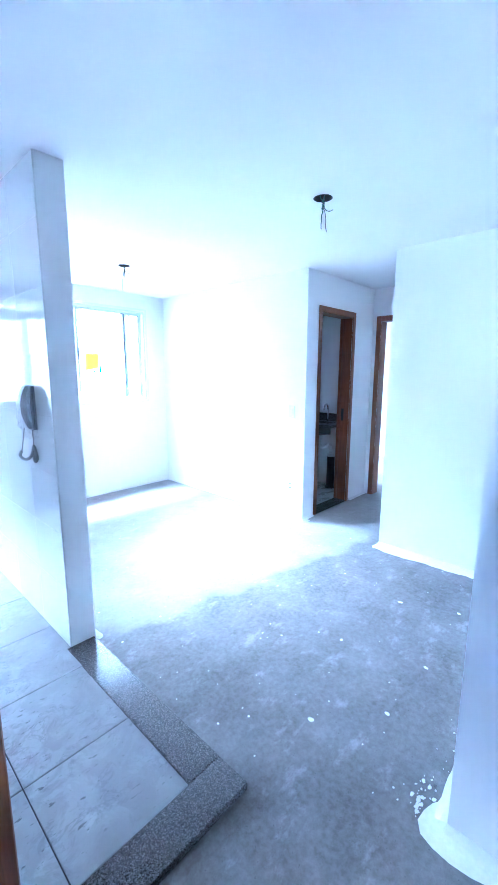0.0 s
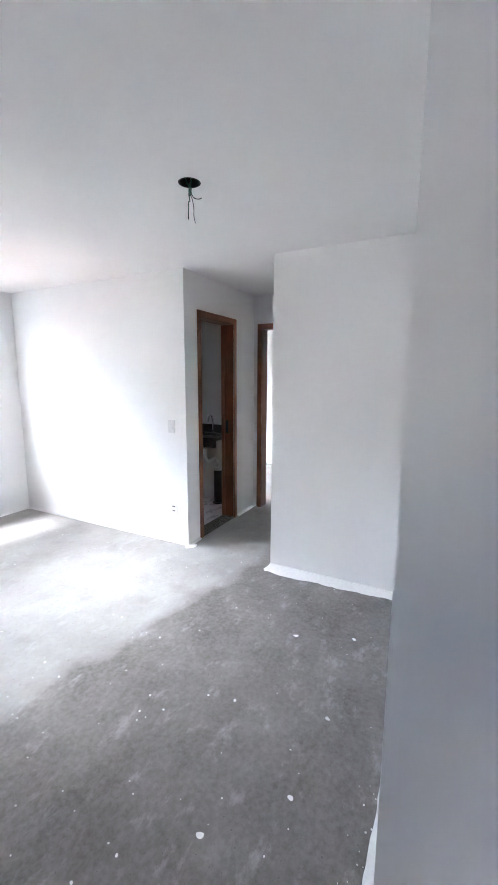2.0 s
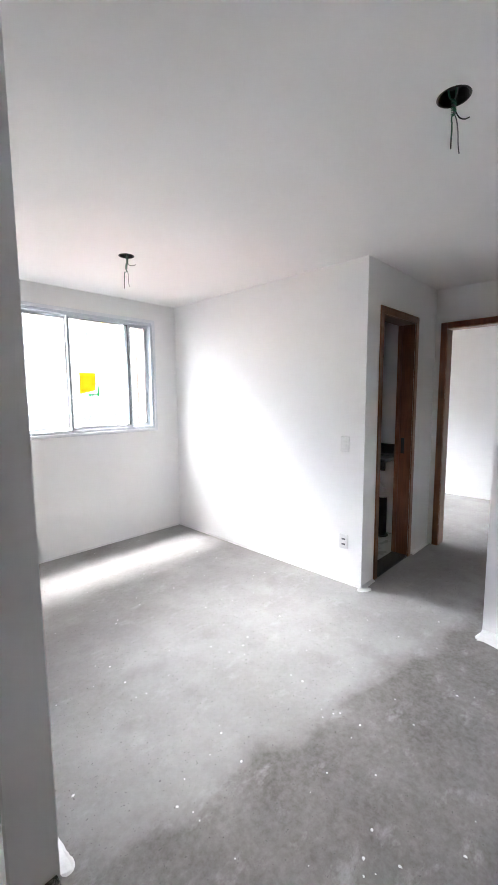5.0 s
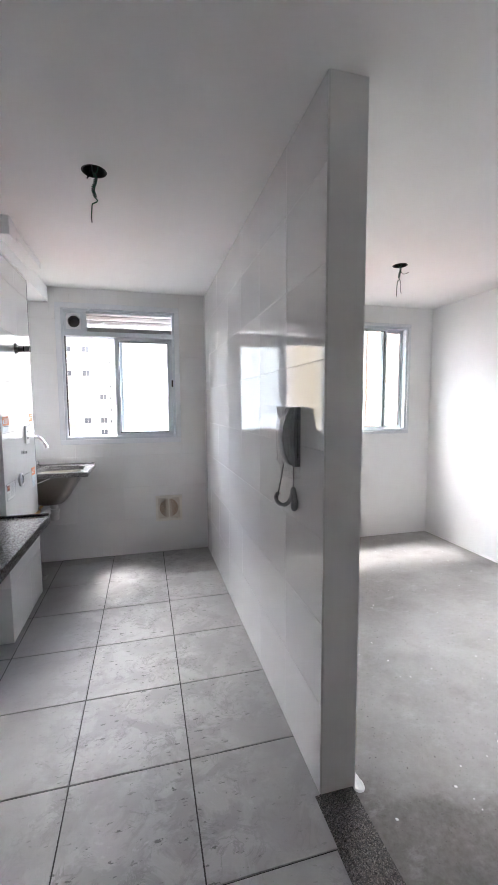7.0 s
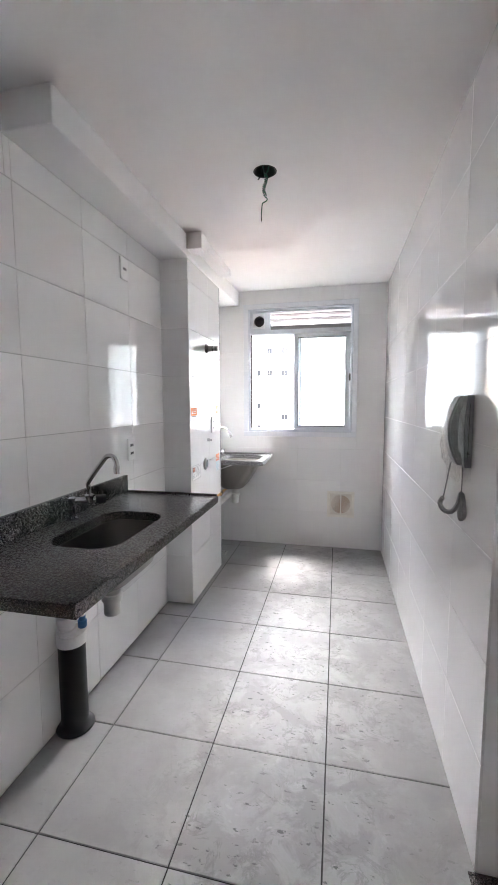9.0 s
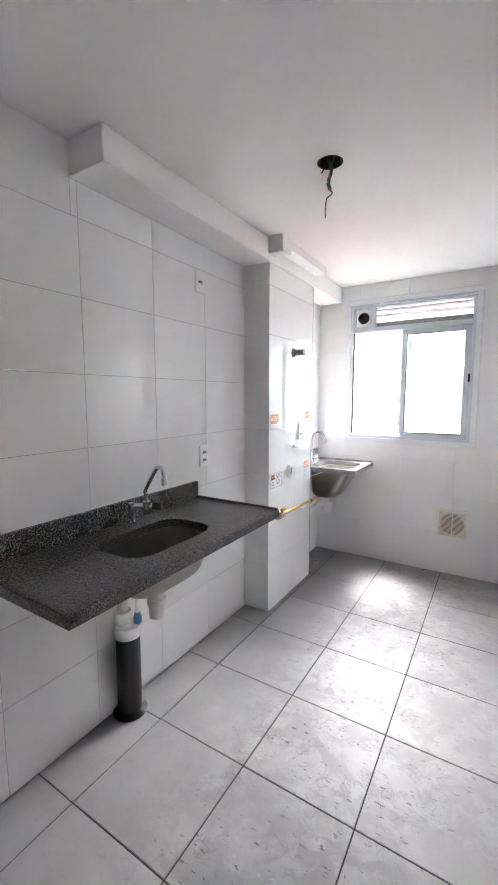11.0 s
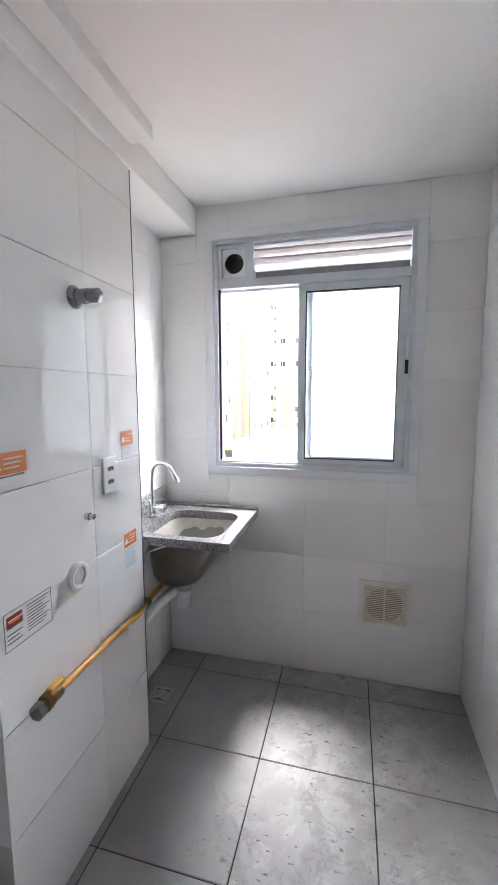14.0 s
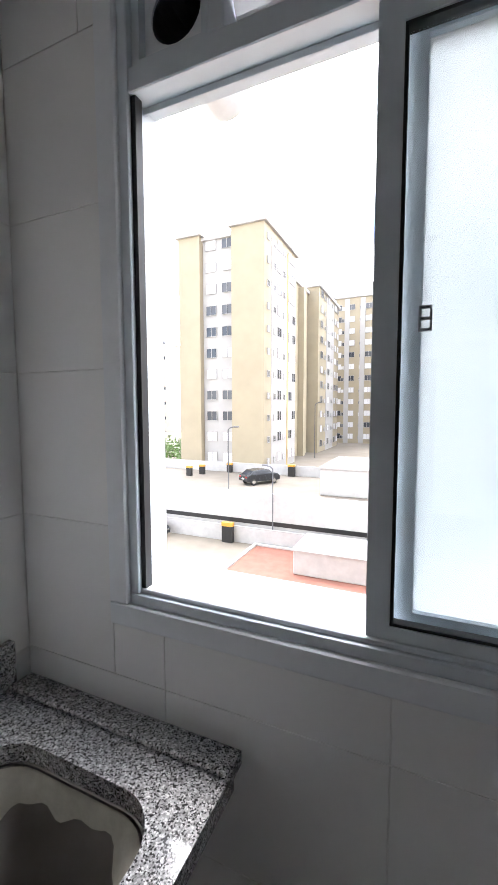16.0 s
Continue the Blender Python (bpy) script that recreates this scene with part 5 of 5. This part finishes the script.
def block(x0, x1, y0, y1, z0, z1, mt, label, bands=()):
    t = thing("apartment_block", ((x0 + x1) / 2, (y0 + y1) / 2, z0), label, "apartment block", "apartment blocks")
    part("wall", box(x0, y0, z0, x1, y1, z1), mt, t)
    part("roof", box(x0 - 0.35, y0 - 0.35, z1, x1 + 0.35, y1 + 0.35, z1 + 0.55, 0.05, 1), M_WHITEF, t)
    for bx in bands:
        part("facade_band", box(*bx[:6]), bx[6], t)
    return t


B = DZ - 0.05
b1 = block(-23.0, -18.65, 47.3, 60.0, B, 23.55, M_CREAM, "cream apartment tower with columns of small windows",
           [(-18.65, 49.6, B, -18.59, 59.5, 22.5, M_WHITEF), (-18.59, 55.6, B, -18.51, 55.9, 22.6, M_YELF)])
windows_on(b1, "+x", -18.57, [48.4, 50.6, 52.4, 54.3, 56.9, 58.5], B, 11, (48.4, 50.6, 54.3))
b1b = block(-30.9, -27.75, 47.8, 60.0, B, 23.55, M_CREAM, "cream apartment tower wing with a flat roof")
b1c = block(-27.7, -23.05, 48.6, 60.0, B, 23.0, M_WHITEF, "white stair bay between two cream towers")
windows_on(b1c, "-y", 48.55, [-26.5, -24.2], B, 11, (), 2.7, 0.5)
block(-31, -20.6, 60.4, 73.0, B, 22.0, M_CREAM, "cream recessed link between apartment towers", [(-20.6, 62.5, B, -19.8, 63.7, 21.6, M_WHITEF), (-20.6, 67.5, B, -19.6, 68.8, 21.6, M_CREAM)])
b2 = block(-31, -18.65, 73.5, 91.0, B, 23.2, M_CREAM, "cream apartment tower further along the block", [(-18.65, 79.5, B, -18.55, 86.0, 22.8, M_WHITEF)])
windows_on(b2, "+x", -18.53, [75.5, 78.0, 81.0, 84.0, 87.0, 89.5], B, 11, (78.0, 84.0))
b3 = block(-31, 14, 98, 112, B, 27.2, M_CREAM, "tall cream apartment block with white vertical bays",
           [(x, 97.85, B, x + 1.1, 97.99, 27.0, M_WHITEF) for x in (-21.7, -18.6, -15.1, -11.5, -7.9, -4.3, -0.7, 2.9)] + [(-19.4, 99.0, 27.2, -9.0, 106.0, 30.6, M_WHITEF)])
windows_on(b3, "-y", 97.95, [-20.0, -17.05, -13.2, -9.7, -6.1, -2.5, 1.1, 4.7], B, 12, (), 2.7, 0.25)
windows_on(b3, "-y", 97.95, [-22.5, -19.0, -14.9, -11.3, -7.9, 3.4], B, 12, (-22.5, -19.0, -14.9, -11.3, -7.9, 3.4), 2.7, 0.8)
b4 = block(12.0, 31.0, 52, 64, GZ, 34, M_WHITEF, "white apartment block with pale blue bands",
           [(12.0, 51.85, GZ + 2.7 * k + 2.35, 31.0, 51.99, GZ + 2.7 * k + 2.75, M_BLUEF) for k in range(16)] + [(25.7, 51.75, GZ, 26.1, 51.84, 33.5, M_YELF)])
windows_on(b4, "-y", 51.8, [15.7, 17.8, 20.0, 23.2, 24.9, 26.9, 29.2], GZ, 16, (20.0, 29.2), 2.7, 0.4)
b5 = block(31.3, 48, 49, 60, GZ, 30, M_PINKF, "pale salmon apartment block")
windows_on(b5, "-y", 48.95, [32.0, 35.5, 38.5, 42], GZ, 14, (32.0,), 2.7, 0.5)
far = block(-108, -84, 124, 140, GZ, 24.5, M_PINKF, "pale distant apartment block")
windows_on(far, "-y", 123.9, [-106 + 3 * k for k in range(7)], GZ, 14, (), 2.7, 0.5)
far2 = block(8, 40, 90, 104, GZ, 28, M_WHITEF, "white apartment block behind others")


def lamp_post(x, y, z, h, arm, label):
    t = thing("street_lamp", (x, y, z), label, "street lamp", "street lamps")
    part("pole", sweep(smooth_path([(x, y, z), (x, y, z + h * 0.8), (x + arm * 0.1, y, z + h * 0.96), (x + arm, y, z + h)], 4), 0.06, 8), M_GREYWIRE, t, "", True)
    part("head", box(x + arm - 0.1, y - 0.12, z + h - 0.08, x + arm + 0.4, y + 0.12, z + h + 0.06, 0.03, 1), M_GREYWIRE, t)


lamp_post(-18.2, 36.7, DZ + 0.02, 6.1, 0.7, "dark street lamp on the parking deck")
lamp_post(-13.3, 35.9, GZ + 1.5, 6.0, -0.9, "slim street lamp with a bent arm")
lamp_post(-17.2, 66, B, 9, 0.7, "dark street lamp beside the tower")


def bollard(x, y, z, s=1.0):
    t = thing("bollard", (x, y, z), "black concrete bollard with a yellow top", "bollard", "bollards")
    part("post", box(x - 0.45 * s, y - 0.2, z, x + 0.45 * s, y + 0.2, z + 1.25 * s, 0.03, 1), M_DARK, t)
    part("cap", box(x - 0.47 * s, y - 0.22, z + 1.25 * s, x + 0.47 * s, y + 0.22, z + 1.55 * s, 0.03, 1), M_YELLOW, t, "yellow painted top")


bollard(-14.8, 46.2, DZ + 0.02, 0.9)
bollard(-22.8, 46.2, DZ + 0.02, 0.75)
bollard(-25.2, 43.6, DZ + 0.02, 0.75)
bollard(-26.0, 42.0, DZ + 0.02, 0.75)
bollard(-17.6, 35.3, GZ, 1.25)


def car(x, y, z, yaw, label):
    t = thing("car", (0, 0, 0), label, "car", "parked cars")
    body = [(-2.0, 0.35), (-2.05, 0.75), (-1.75, 1.0), (-1.25, 1.06), (-0.75, 1.45), (0.2, 1.52), (1.2, 1.46), (1.75, 1.05), (2.0, 0.95), (2.02, 0.4)]
    bm = bmesh.new()
    sides = []
    for yy in (-0.85, -0.80, 0.80, 0.85):
        k = 0.0 if abs(yy) > 0.82 else 0.03
        sides.append([bm.verts.new((px, yy * (0.84 if pz > 1.2 else 1.0), pz + k)) for px, pz in body])
    for a, b in zip(sides, sides[1:]):
        ring_between(bm, a, b)
    bm.faces.new(sides[0])
    bm.faces.new(sides[-1])
    part("body", bm, M_CARPAINT, t)
    for sy in (-1, 1):
        bm = bmesh.new()
        bm.faces.new([bm.verts.new((px, sy * yy, pz)) for px, pz, yy in ((-1.05, 1.08, 0.856), (-0.68, 1.38, 0.74), (1.05, 1.40, 0.74), (1.45, 1.08, 0.856))])
        bmesh.ops.solidify(bm, geom=bm.faces[:], thickness=0.02)
        part("side_window", bm, M_WINDARK, t)
        for wx in (-1.25, 1.25):
            w = part("wheel", lathe([(0.31, -0.1), (0.33, -0.06), (0.33, 0.06), (0.31, 0.1)], (wx, sy * 0.80, 0.33), 18, "y"), M_TYRE, t)
            part("rim", lathe([(0.2, -0.112), (0.2, 0.112)], (wx, sy * 0.80, 0.33), 14, "y"), M_CHROME, w)
    bm = bmesh.new()
    bm.faces.new([bm.verts.new((px, yy, pz)) for px, yy, pz in ((1.30, -0.66, 1.44), (1.30, 0.66, 1.44), (1.76, 0.74, 1.09), (1.76, -0.74, 1.09))])
    bmesh.ops.solidify(bm, geom=bm.faces[:], thickness=0.03)
    part("rear_window", bm, M_WINDARK, t)
    for sy in (-1, 1):
        part("tail_lamp", box(1.93, sy * 0.62 - 0.12, 0.78, 2.04, sy * 0.62 + 0.12, 0.94, 0.02, 1), M_REDLAMP, t)
        part("headlight", box(-2.06, sy * 0.6 - 0.15, 0.66, -1.95, sy * 0.6 + 0.15, 0.80, 0.02, 1), M_CHROME, t)
    part("number_plate", box(2.02, -0.22, 0.62, 2.035, 0.22, 0.74), M_PAPER, t)
    t.location = (x, y, z)
    t.rotation_euler = (0, 0, radians(yaw))
    return t


car(-16.6, 40.8, DZ + 0.02, -125, "dark grey hatchback parked on the deck")
car(-25.9, 34.6, GZ, 160, "dark grey car parked below the deck")

# greenery past the towers
rnd_o = random.Random(9)
vs, fs = [], []
for _ in range(3600):
    cx, cy = rnd_o.uniform(-60, -32.0), rnd_o.uniform(50, 70)
    lump = 2.2 + 1.6 * math.sin(cx * 0.6) * math.sin(cy * 0.5) + rnd_o.uniform(-0.8, 0.8)
    z = B + max(0.1, lump) * rnd_o.random() ** 0.5
    s = rnd_o.uniform(0.15, 0.4)
    a, b, c = (Vector((rnd_o.gauss(0, 1), rnd_o.gauss(0, 1), rnd_o.gauss(0, 1))).normalized() * s for _ in range(3))
    k = len(vs)
    p = Vector((cx, cy, z))
    vs += [tuple(p + a), tuple(p + b), tuple(p - a), tuple(p + c)]
    fs += [(k, k + 1, k + 2), (k, k + 2, k + 3)]
me = bpy.data.meshes.new("shrubbery")
me.from_pydata(vs, [], fs)
me.materials.append(M_LEAF)
tagged(new("shrubbery", me), "mass of green shrubs beside the apartment tower", "shrubs", kind="stuff")


# ---- paint spilt and splashed on the concrete ----
def blob(cx, cy, r, rnd, n=9, z=LOW + 0.0005, t=0.0012, sx=1.0):
    bm = bmesh.new()
    return add_blob(bm, cx, cy, r, rnd, n, z, t, sx)


def add_blob(bm, cx, cy, r, rnd, n=9, z=LOW + 0.0005, t=0.0012, sx=1.0):
    a0 = rnd.uniform(0, 6.3)
    p1, p2 = rnd.uniform(0, 6.3), rnd.uniform(0, 6.3)
    rr = [r * (1 + 0.18 * math.sin(2 * 6.283 * k / n + p1) + 0.10 * math.sin(3 * 6.283 * k / n + p2) + rnd.uniform(-0.05, 0.05)) for k in range(n)]
    lo = [bm.verts.new((cx + sx * rr[k] * math.cos(a0 + 6.283 * k / n), cy + rr[k] * math.sin(a0 + 6.283 * k / n), z)) for k in range(n)]
    hi = [bm.verts.new((cx + (v.co.x - cx) * 0.8, cy + (v.co.y - cy) * 0.8, z + t)) for v in lo]
    ring_between(bm, lo, hi)
    bm.faces.new(hi)
    return bm


rnd = random.Random(11)
bm = bmesh.new()
for x, y, r in ((0.539, -1.194, 0.013), (1.712, -1.101, 0.014), (0.80, -1.425, 0.011), (1.841, -1.423, 0.012), (1.21, -1.446, 0.011), (1.104, -1.014, 0.009)):
    add_blob(bm, x, y, r, rnd)
for _ in range(150):
    x = rnd.uniform(0.2, 2.45)
    y = rnd.uniform(-1.7, 2.5)
    add_blob(bm, x, y, rnd.choice((0.002, 0.003, 0.003, 0.004, 0.006)), rnd, 6)
for _ in range(46):
    add_blob(bm, 0.545 + rnd.gauss(0, 0.045), -1.668 + rnd.gauss(0, 0.03), rnd.choice((0.002, 0.002, 0.003, 0.004, 0.007)), rnd, 7, sx=1.4)
for _ in range(60):
    add_blob(bm, rnd.uniform(0.7, 2.45), -1.72 + abs(rnd.gauss(0, 0.03)), rnd.choice((0.002, 0.003, 0.005)), rnd, 6)
tagged(part("paint_drops", bm, M_PAINTDROP), "dried white paint drops scattered over the concrete floor", "paint drops", kind="stuff")

rnd = random.Random(21)
bm = bmesh.new()
for _ in range(260):
    x, y = rnd.uniform(0.15, 1.6), rnd.gauss(0.25, 0.35)
    r = rnd.choice((0.0015, 0.002, 0.003))
    v = [bm.verts.new((x + r * rnd.uniform(-1.4, 1.4), y + r * rnd.uniform(-1.4, 1.4), LOW + q)) for q in (0, 0, 0, r)]
    bm.faces.new(v[:3])
    for a, b in ((0, 1), (1, 2), (2, 0)):
        bm.faces.new((v[a], v[b], v[3]))
tagged(part("grit", bm, simple("dark_grit", (0.07, 0.065, 0.06), 0.9)), "dark crumbs of mortar scattered on the concrete floor", "grit", kind="stuff")


def skirt(name, pts, width, label, seed):
    """A ragged band of wall paint run down over the foot of a wall; pts run along the wall, width goes out to the floor."""
    rn = random.Random(seed)
    bm = bmesh.new()
    (x0, y0), (x1, y1), (ox, oy) = pts
    n = max(6, int(math.hypot(x1 - x0, y1 - y0) / 0.03))
    a, b, c = [], [], []
    w = width
    for k in range(n + 1):
        f = k / n
        w = max(width * 0.8, min(width * 1.2, w + rn.uniform(-0.1, 0.1) * width))
        px, py = x0 + (x1 - x0) * f, y0 + (y1 - y0) * f
        a.append(bm.verts.new((px, py, LOW + 0.016)))
        b.append(bm.verts.new((px + ox * w * 0.45, py + oy * w * 0.45, LOW + 0.007)))
        c.append(bm.verts.new((px + ox * w, py + oy * w, LOW + 0.0004)))
    for p, q in ((a, b), (b, c)):
        for k in range(n):
            bm.faces.new((p[k], p[k + 1], q[k + 1], q[k]))
    ob = part(name, bm, M_PAINTDROP)
    return tagged(ob, label, "paint skirt", kind="structure")


skirt("trim_paint_south", ((0.5, -1.769), (2.5, -1.769), (0, 1)), 0.045, "ragged white paint along the foot of the wall", 2)
skirt("trim_paint_east", ((2.499, -1.77), (2.499, -0.57), (-1, 0)), 0.115, "ragged white paint along the foot of the wall", 3)
skirt("trim_paint_east_far", ((2.499, 0.27), (2.499, 2.61), (-1, 0)), 0.014, "ragged white paint along the foot of the wall", 4)
skirt("trim_paint_north", ((0.14, 2.609), (2.5, 2.609), (0, -1)), 0.012, "ragged white paint along the foot of the wall", 5)
skirt("trim_paint_entry", ((0.499, -1.77), (0.499, -3.1), (-1, 0)), 0.060, "white paint spread on the floor by the entrance wall", 6)
skirt("trim_paint_hallway", ((2.5, 0.269), (2.69, 0.269), (0, -1)), 0.030, "white paint spread at the hallway corner", 7)
skirt("trim_paint_hallway_end", ((3.43, 0.269), (3.83, 0.269), (0, -1)), 0.030, "white paint spread at the hallway corner", 9)
skirt("trim_paint_partition", ((0.141, 0.0), (0.141, 0.5), (1, 0)), 0.045, "white paint spread beside the partition wall", 8)
bm = bmesh.new()
edge = [(0.50, -1.694), (0.455, -1.690), (0.418, -1.712), (0.402, -1.755), (0.396, -1.81), (0.402, -1.87), (0.418, -1.92), (0.440, -1.97), (0.498, -1.98), (0.498, -1.768), (0.60, -1.768), (0.585, -1.735), (0.545, -1.708)]
ring = [bm.verts.new((x, y, LOW + 0.0016)) for x, y in edge]
cen = bm.verts.new((0.46, -1.765, LOW + 0.0045))
for k in range(len(ring)):
    bm.faces.new((ring[k], ring[(k + 1) % len(ring)], cen))
tagged(part("paint_patch", bm, M_PAINTDROP, None, "", True), "white paint spread round the foot of a wall corner", "paint patch")
rnd = random.Random(5)
for x, y, r, sx in ((2.45, -0.60, 0.05, 1.2), (0.168, 0.04, 0.045, 0.6), (2.50, 0.245, 0.04, 1.6)):
    tagged(part("paint_patch", blob(x, y, r, rnd, 22, LOW + 0.0006, 0.002, sx), M_PAINTDROP), "white paint patch on the concrete beside a wall corner", "paint patch")

# ---- granite edging of the tiled floor ----
structure("threshold_2", box(-0.02, -1.048, LOW, 0.130, -0.001, 0.002, 0.002, 1), M_GRAN, "grey granite edging strip of the kitchen floor")
structure("threshold_3", box(XW, -1.198, LOW, 0.130, -1.051, 0.002, 0.002, 1), M_GRAN, "grey granite edging strip of the kitchen floor")

# ---- floor tiles ----
kf = structure("floor_kitchen", slab_with_holes("z", LOW + 0.001, -0.004, XW, 0.006, -1.05, YK, []), M_GROUT_F, "grey glazed tile floor with dark joints and dusty smears")
tile_cache = {}


def tile_mesh(name, w, h, t, material, c=0.0012):
    key = (name, round(w, 4), round(h, 4))
    if key not in tile_cache:
        me = bpy.data.meshes.new(name)
        vs, fs = [], []
        for ins, z in ((0, -t), (0, -c), (c, 0)):
            vs += [(-w / 2 + ins, -h / 2 + ins, z), (w / 2 - ins, -h / 2 + ins, z), (w / 2 - ins, h / 2 - ins, z), (-w / 2 + ins, h / 2 - ins, z)]
        for o in (0, 4):
            for k in range(4):
                fs.append((o + k, o + (k + 1) % 4, o + 4 + (k + 1) % 4, o + 4 + k))
        fs.append((8, 9, 10, 11))
        me.from_pydata(vs, [], fs)
        me.materials.append(material)
        tile_cache[key] = me
    return tile_cache[key]


rnd = random.Random(31)
off = base_of(kf)
xs = [XW, -1.34, -0.89, -0.44, 0.004]
ys = [-1.05] + [0.27 + 0.45 * k for k in range(-2, 6)] + [YK]
for i in range(len(xs) - 1):
    for j in range(len(ys) - 1):
        x0, x1, y0, y1 = xs[i] + 0.0026, xs[i + 1] - 0.0026, ys[j] + 0.0026, ys[j + 1] - 0.0026
        if y1 < 0 and i == 3:
            x1 = -0.023
        if y1 - y0 < 0.02:
            continue
        ob = new("tile", tile_mesh("floor_tile", x1 - x0, y1 - y0, 0.004, M_FTILE))
        ob.parent = kf
        ob.location = Vector(((x0 + x1) / 2, (y0 + y1) / 2, rnd.uniform(-0.0004, 0.0004))) - off
        ob.rotation_euler = (rnd.gauss(0, 0.0008), rnd.gauss(0, 0.0008), 0)


# ---- wall tiles ----
def tile_wall(parent, facing, plane, us, ws, holes, tilt=0.0012, gap=0.0020):
    off = base_of(parent)
    for i in range(len(us) - 1):
        for j in range(len(ws) - 1):
            rects = [(us[i], us[i + 1], ws[j], ws[j + 1])]
            for h in holes:
                rects = minus(rects, h)
            for u0, u1, w0, w1 in rects:
                w, h2 = u1 - u0 - gap, w1 - w0 - gap
                if w < 0.006 or h2 < 0.006:
                    continue
                ob = new("tile", tile_mesh("wall_tile", w, h2, 0.0085, M_WTILE, 0.0007))
                ob.parent = parent
                cu, cw = (u0 + u1) / 2, (w0 + w1) / 2
                p = plane + rnd.uniform(-0.0002, 0.0002)
                rot = {"-x": Matrix(((0, 0, -1), (-1, 0, 0), (0, 1, 0))), "+x": Matrix(((0, 0, 1), (1, 0, 0), (0, 1, 0))), "-y": Matrix(((1, 0, 0), (0, 0, -1), (0, 1, 0)))}[facing]
                rot = rot @ Euler((rnd.gauss(0, tilt), rnd.gauss(0, tilt), 0)).to_matrix()
                loc = Vector((p, cu, cw)) if facing != "-y" else Vector((cu, p, cw))
                ob.matrix_local = Matrix.Translation(loc - off) @ rot.to_4x4()


ZS = [0.0, 0.340, 0.645, 0.950, 1.255, 1.560, 1.865, 2.170, CEIL]
bpy.context.view_layer.update()
named = {o.name: o for o in scene.objects}
# partition face towards the kitchen
tile_wall(named["wall_partition"], "-x", 0.0, [0.0] + [-0.026 + 0.402 * k for k in range(1, 7)] + [YK], ZS, [])
# sink wall
tile_wall(named["wall_west"], "+x", XW, [-1.05] + [0.114 + 0.402 * k for k in range(-2, 7)] + [YK],
          ZS, [(0.084, YK, 2.307, CEIL), (1.342, 2.031, -1, 2.33)])
# window wall
tile_wall(named["wall_north_kitchen"], "-y", YK, [XW, -1.19, -0.785, -0.38, 0.0], ZS,
          [(-1.312, -0.241, 1.061, 2.315), (XW - 0.1, -1.356, 2.306, CEIL)], 0.0012, 0.0014)
# pier: front and the side by the sink
tile_wall(named["wall_column"], "+x", -1.369, [1.336, 1.735, 2.031], ZS[:-1] + [2.306], [])
tile_wall(named["wall_column"], "-y", 1.3345, [XW + 0.001, -1.369], ZS[:-1] + [2.306], [], 0.0006, 0.0009)
structure("trim_corner", box(-1.3725, 2.0305, 0.002, -1.3675, 2.034, 2.305), M_INK, "dark open joint at the edge of the tiled pier")
